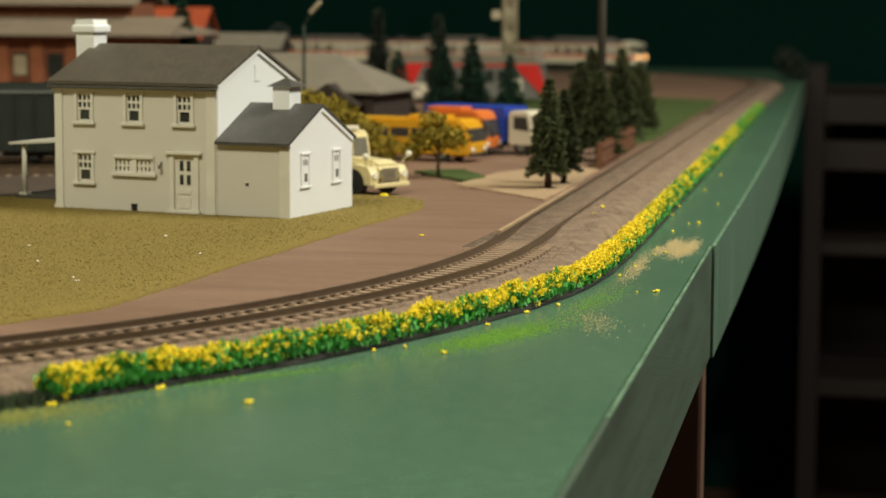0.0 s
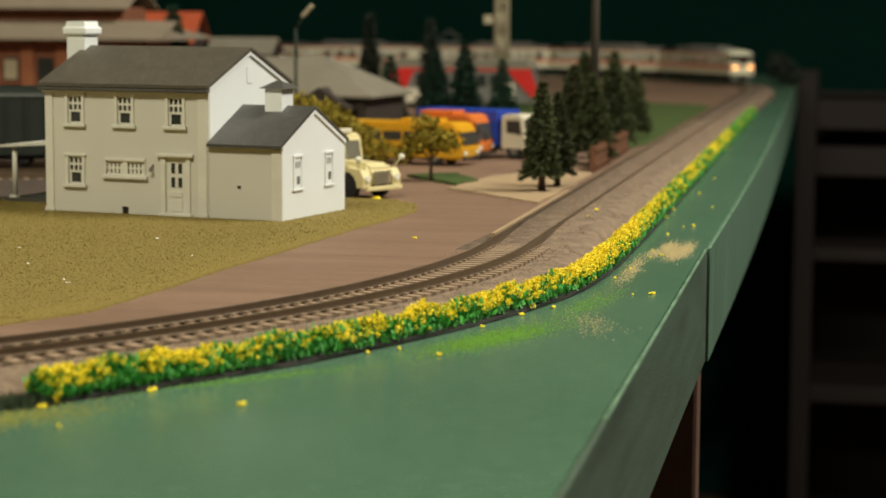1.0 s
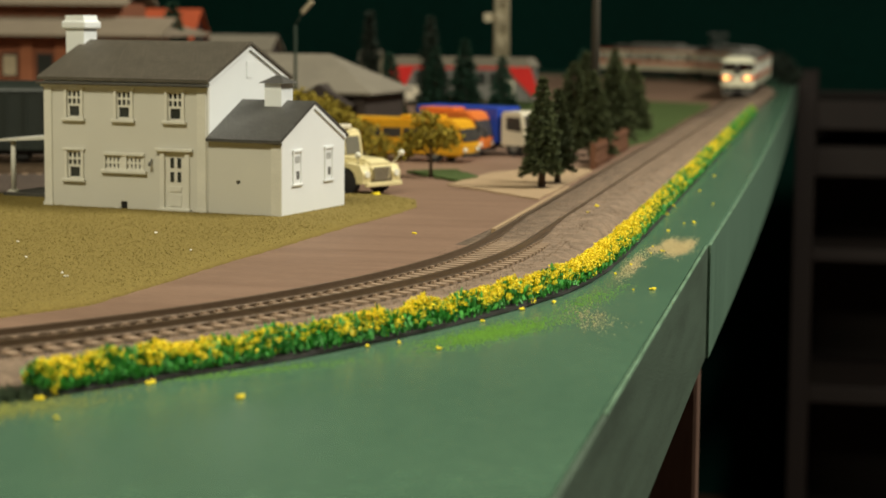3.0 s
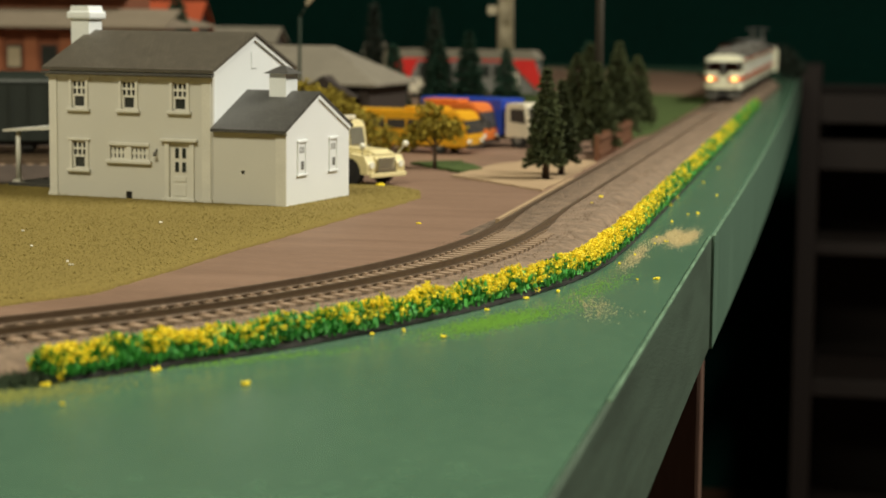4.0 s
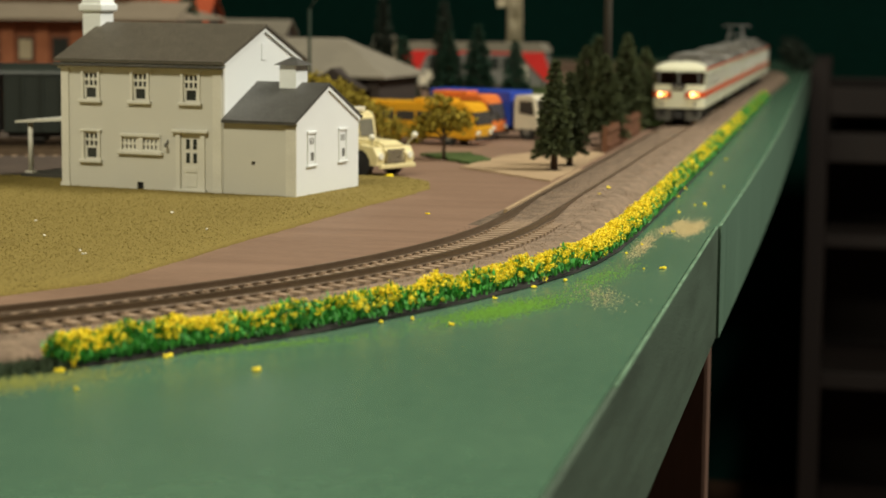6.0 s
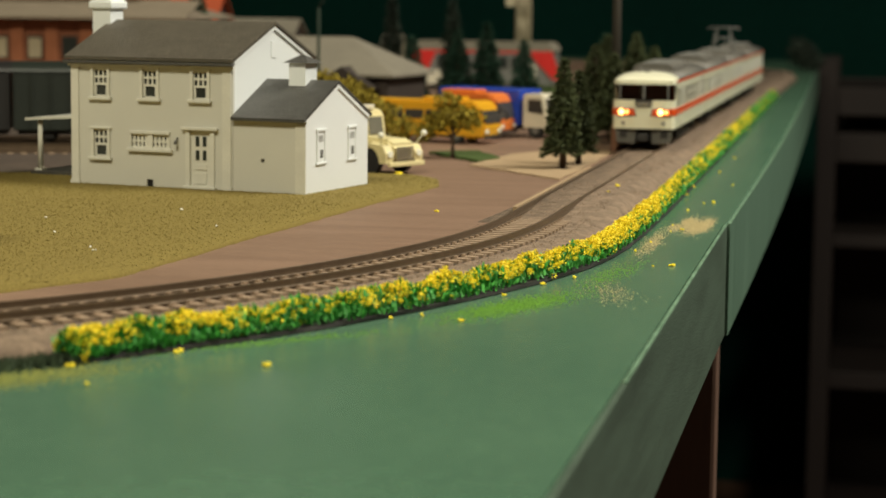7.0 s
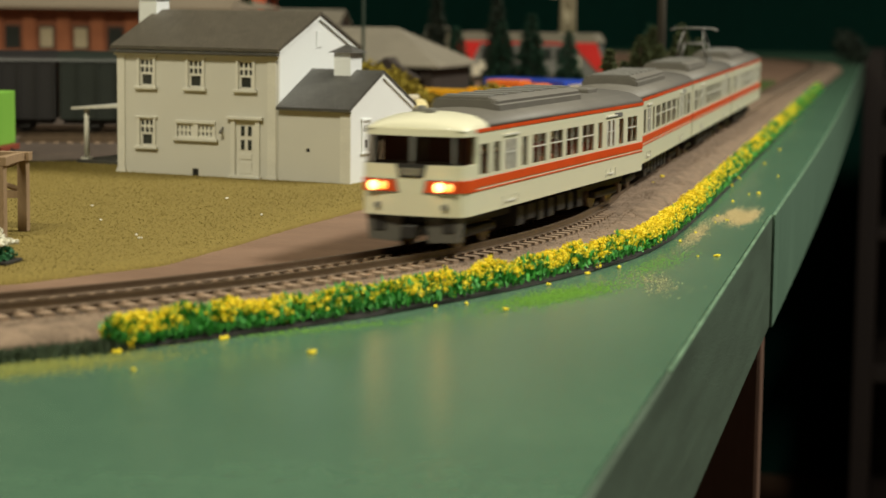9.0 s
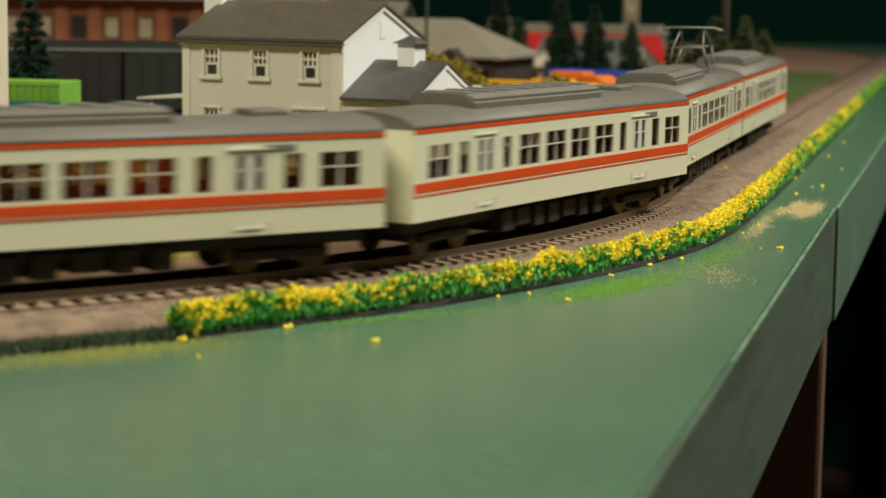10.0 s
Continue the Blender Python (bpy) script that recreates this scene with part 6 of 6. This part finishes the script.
def wagon(x, y, turn, L, paint, label, emblem):
    """Covered goods wagon: x along, left end at 0."""
    v = thing("goods_wagon", pose(x, y, 0.009, 0, 0, turn), label, "wagon", "goods wagons")
    W = 0.0165
    arc = [(W * math.cos(a), 0.0410 + 0.0058 * math.sin(a)) for a in [i * math.pi / 10 for i in range(11)]]
    body = part("body", bx(0, L, -W + 0.0006, W - 0.0006, 0.0075, 0.0410, bev=0.0005), paint, v)
    bm = bmesh.new()
    prism(bm, arc, "x", -0.0012, L + 0.0012)
    part("roof", bm, paint, v, "arched black roof")
    for i in range(9):
        xx = L * i / 8
        part("rib", bx(max(xx - 0.0006, 0), min(xx + 0.0006, L), -W - 0.0002, -W + 0.0006, 0.0078, 0.0405), paint, body)
    part("sliding_door", bx(L * 0.38, L * 0.62, -W - 0.0006, -W + 0.0006, 0.0080, 0.0385, bev=0.0003), paint, body)
    if emblem:
        bm = bmesh.new()
        for k in range(3):
            box(bm, L * 0.66 - 0.0045 + k * 0.0010, L * 0.66 + 0.0045 - k * 0.0010, -W - 0.0005, -W - 0.0003, 0.0112 + k * 0.0016, 0.0124 + k * 0.0016)
        part("emblem_bars", bm, M_PALE, body, "pale worn marking")
        bm = bmesh.new()
        for k in range(2):
            box(bm, L * 0.86, L * 0.95, -W - 0.0005, -W - 0.0003, 0.0160 + k * 0.003, 0.0168 + k * 0.003)
        part("text_bars", bm, M_PALE, body)
    part("underframe", bx(0.002, L - 0.002, -0.011, 0.011, 0.0050, 0.0075), M_UNDER, v)
    for wx in (L * 0.22, L * 0.78):
        bm = bmesh.new()
        for s in (-1, 1):
            cyl(bm, (wx, s * 0.0075, 0.0055), (wx, s * 0.0098, 0.0055), 0.0055, seg=16)
        cyl(bm, (wx, -0.0075, 0.0055), (wx, 0.0075, 0.0055), 0.001, seg=8)
        part("wheelset", bm, M_UNDER, v)
        part("axle_guard", bx(wx - 0.003, wx + 0.003, -0.0125, -0.0112, 0.003, 0.0078), M_UNDER, v)
    return v


wagon(-0.5066, 1.1013, 18.8, 0.082, M_WAGON, "black covered goods wagon in the yard", False)
wagon(-0.4270, 1.1284, 18.8, 0.088, M_WAGON2, "black-green goods wagon with a worn marking", True)


# ---- things beside the lawn's far side ----
M_GREENBOX = mat("bright_green_container", (0.20, 0.44, 0.06), 0.45, (0.17, 0.39, 0.05), 60, 900, 0.03)
M_CYAN = mat("blue_green_band", (0.015, 0.26, 0.30), 0.45, None, 60, 900, 0.02)
M_REDFRAME = mat("rust_red_frame", (0.22, 0.045, 0.02), 0.6)
M_TIMBER = mat("pale_brown_timber", (0.30, 0.20, 0.115), 0.7, (0.22, 0.145, 0.08), 100, 900, 0.3, stretch=(1, 1, 0.3))
M_CLAP = mat("cream_clapboard", (0.66, 0.60, 0.46), 0.6, None, 80, 900, 0.1)
M_SNOWY = mat("white_foam_blossom", (0.74, 0.72, 0.60), 0.8, (0.6, 0.58, 0.46), 500, 2500, 0.3, rand=0.15)
M_BUSHG = mat("deep_green_foam", (0.03, 0.16, 0.06), 0.8, (0.012, 0.08, 0.03), 500, 2500, 0.3, rand=0.4)


def container_wagon():
    v = thing("container_wagon", pose(-0.3870, 0.950, GZ + 0.0012, 0, 0, 4), "bright green container with a blue-green band on a red wagon", "wagon")
    L, W = 0.092, 0.030
    c = part("container", bx(-L, 0, 0, W, 0.0068, 0.0335, bev=0.0005), M_GREENBOX, v, "bright green ribbed container")
    part("band", bx(-L, 0.0003, -0.0007, -0.0003, 0.0205, 0.0238), M_CYAN, c, "blue-green band")
    n = 22
    for i in range(n):
        x = -L + 0.003 + i * (L - 0.006) / (n - 1)
        part("rib", bx(x - 0.0008, x + 0.0008, -0.0006, 0.0002, 0.0085, 0.0318), M_GREENBOX, c)
    part("top_rail", bx(-L, 0.0002, -0.0008, 0.0, 0.0318, 0.0337), M_GREENBOX, c)
    part("wagon_frame", bx(-L - 0.004, 0.003, 0.002, W - 0.002, 0.0040, 0.0068, bev=0.0004), M_REDFRAME, v, "rust-red wagon frame")
    for x in (-L + 0.014, -0.012):
        bm = bmesh.new()
        for y in (0.006, W - 0.006):
            cyl(bm, (x, y - 0.0012, 0.0042), (x, y + 0.0012, 0.0042), 0.0042, seg=16)
        part("wheelset", bm, M_UNDER, v)
    bm = bmesh.new()
    cyl(bm, (0.003, W / 2, 0.005), (0.008, W / 2, 0.002), 0.0006, seg=6)
    part("coupler", bm, M_UNDER, v)


container_wagon()


def timber_stand():
    t = thing("timber_stand", pose(-0.2390, 0.637, LAWN_Z, 0, 0, 4), "pale brown timber trestle with crossed braces", "trestle")
    L, D, H = 0.036, 0.022, 0.0275
    for x in (-0.0034, -L):
        for y in (0, D):
            part("post", bx(x, x + 0.0034, y, y + 0.0034, 0, H - 0.003, bev=0.0002), M_TIMBER, t)
    for y in (0, D):
        part("beam", bx(-L - 0.001, 0.001, y - 0.0002, y + 0.0036, H - 0.003, H, bev=0.0002), M_TIMBER, t)
        part("beam", bx(-L + 0.0034, -0.0034, y + 0.0004, y + 0.003, 0.0115, 0.0140), M_TIMBER, t)
        for a, b in (((-L + 0.002, 0.014), (-0.002, H - 0.003)), ((-L + 0.002, H - 0.003), (-0.002, 0.014))):
            bm = bmesh.new()
            cyl(bm, (a[0], y + 0.0015, a[1]), (b[0], y + 0.0015, b[1]), 0.0010, seg=4)
            part("brace", bm, M_TIMBER, t)
    for x in (-0.0034, -L):
        part("cross_beam", bx(x, x + 0.003, 0.0036, D, H - 0.0028, H - 0.0002), M_TIMBER, t)


timber_stand()


def clapboard_house():
    b = thing("clapboard_house", pose(-0.3645, 0.800, LAWN_Z, 0, 0, 6), "cream clapboard house beside the lawn", "house")
    L, D, H = 0.075, 0.06, 0.105
    w = part("wall", bx(-L, 0, 0, D, 0, H), M_CLAP, b)
    for i in range(62):
        bm = bmesh.new()
        z = i * 0.0017
        prism(bm, [(-0.0008, z), (0.0, z), (0.0, z + 0.0016), (-0.0002, z + 0.0016)], "x", -L, 0.0002)
        part("clapboard", bm, M_CLAP, w)
    bm = bmesh.new()
    prism(bm, [(-0.004, H - 0.002), (D / 2, H + 0.022), (D + 0.004, H - 0.002), (D + 0.004, H), (D / 2, H + 0.024), (-0.004, H)], "x", -L - 0.004, 0.003)
    part("roof", bm, M_SLATE, b, "grey roof")


clapboard_house()


def snowy_bush(x, y):
    rnd = random.Random(9)
    t = thing("flower_bush", Matrix.Translation((x, y, LAWN_Z)), "low green bush with white foam blossoms", "bush")
    part("base_strip", bx(-0.026, 0.0055, -0.006, 0.006, 0.0, 0.0012, bev=0.0004), M_STRIP, t)
    for nm, material, n, zlo, zhi, r in (("leaves", M_BUSHG, 800, 0.0012, 0.0075, 0.0009), ("blossoms", M_SNOWY, 620, 0.0062, 0.0108, 0.0008)):
        vs, fs = [], []
        for i in range(n):
            px = rnd.uniform(-0.025, 0.0045)
            py = rnd.gauss(0, 0.0028)
            env = max(0.2, 1 - (py / 0.0062) ** 2) * (1.0 if px < 0.001 else 0.7)
            c = Vector((px, max(min(py, 0.0058), -0.0058), zlo + (zhi * env - zlo) * rnd.random() if zhi * env > zlo else zlo))
            k = len(vs)
            rot = Euler([rnd.uniform(0, 3) for _ in range(3)]).to_matrix()
            for v in ((1, 0, 0), (-0.5, 0.9, 0), (-0.5, -0.9, 0), (0, 0, 1.3)):
                vs.append(tuple(c + rot @ Vector(v) * r * rnd.uniform(0.6, 1.3)))
            fs += [(k, k + 1, k + 3), (k + 1, k + 2, k + 3), (k + 2, k, k + 3), (k, k + 2, k + 1)]
        part(nm, soup(vs, fs), material, t)["kind"] = "stuff"


snowy_bush(-0.2150, 0.580)


# pale kerb along the ground's edge, and low dark turf that goes on from the hedge
def kerb():
    vs, fs = loft([(-0.0130, 0.0050), (-0.0130, 0.0086), (-0.0113, 0.0086), (-0.0113, 0.0050)], 0.04, 0.26, 0.01)
    sheet("kerb", vs, fs, M_SAND, "pale narrow kerb beside the rails", "kerb", "structure")


kerb()


def turf():
    rnd = random.Random(21)
    vs, fs = [], []
    for i in range(7000):
        u = rnd.random()
        p = Vector((-0.137, 0.491)).lerp(Vector((-0.215, 0.405)), u)
        q = p + Vector((0.74, -0.67)) * rnd.gauss(-0.003, 0.0026)
        a, h, w = rnd.uniform(0, 6.28), rnd.uniform(0.0006, 0.0032) * (1.1 - 0.5 * u), rnd.uniform(0.0003, 0.0006)
        k = len(vs)
        vs += [(q.x - w * math.cos(a), q.y - w * math.sin(a), 0.0002), (q.x + w * math.cos(a), q.y + w * math.sin(a), 0.0002), (q.x + rnd.gauss(0, 0.0008), q.y + rnd.gauss(0, 0.0008), h)]
        fs.append((k, k + 1, k + 2))
    sheet("turf_strip", vs, fs, mat("dark_turf", (0.05, 0.075, 0.035), 0.95, (0.025, 0.04, 0.02), 300, 1500, 0.4, rand=0.4), "low dark green turf along the roadbed's foot", "grass", "stuff")


turf()


# ---- dark wooden shelving beyond the table's end ----
def shelving():
    s = thing("shelf_unit", pose(-0.022, 3.62, -0.9), "dark brown wooden shelf unit in the unlit room", "shelf")
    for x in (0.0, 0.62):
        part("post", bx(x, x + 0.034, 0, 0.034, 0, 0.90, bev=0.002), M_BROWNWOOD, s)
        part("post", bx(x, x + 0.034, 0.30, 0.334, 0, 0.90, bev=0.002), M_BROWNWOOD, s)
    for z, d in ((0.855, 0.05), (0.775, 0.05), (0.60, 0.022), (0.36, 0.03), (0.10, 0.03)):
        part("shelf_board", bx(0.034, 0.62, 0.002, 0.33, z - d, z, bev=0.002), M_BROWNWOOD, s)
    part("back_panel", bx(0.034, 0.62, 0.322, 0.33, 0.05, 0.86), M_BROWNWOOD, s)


shelving()


# ---- sleepers, last ----
def sleepers():
    prof = bx(-0.0150, 0.0150, -0.0017, 0.0017, 0.0047, 0.0062)
    for s in (-1, 1):
        for q in (-1, 1):
            box(prof, s * 0.0086 + q * 0.0016 - 0.0006, s * 0.0086 + q * 0.0016 + 0.0006, -0.0009, 0.0009, 0.0062, 0.0068)
    me = mesh_of("sleeper", prof, M_SLEEPER)
    step, s, k = 0.0063, -0.60, 0
    rnd = random.Random(8)
    vs, fs = [], []
    while s < S_FAR + ARC + 1.9:
        p, h = track(s)
        a = math.atan2(h.y, h.x) - math.pi / 2
        low = 0.0 if s < 0.0 else -0.0024 * min(1.0, s / 0.12)
        if k < 295:
            ob = new("sleeper", me)
            ob.parent = TRACK
            ob.matrix_basis = Matrix.Translation((p.x, p.y, low)) @ Matrix.Rotation(a + rnd.gauss(0, 0.006), 4, "Z")
        else:
            r = Matrix.Rotation(a, 3, "Z")
            i = len(vs)
            for x, y, z in ((-0.015, -0.0014, 0.004), (0.015, -0.0014, 0.004), (0.015, 0.0014, 0.004), (-0.015, 0.0014, 0.004), (-0.015, -0.0014, 0.0048), (0.015, -0.0014, 0.0048), (0.015, 0.0014, 0.0048), (-0.015, 0.0014, 0.0048)):
                w = r @ Vector((x, y, z))
                vs.append((w.x + p.x, w.y + p.y, w.z))
            fs += [tuple(i + j for j in f) for f in ((4, 5, 6, 7), (0, 1, 5, 4), (1, 2, 6, 5), (2, 3, 7, 6), (3, 0, 4, 7))]
        k += 1
        s += step
    part("far_sleeper_row", soup(vs, fs), M_SLEEPER, TRACK)["kind"] = "stuff"


sleepers()
motions()
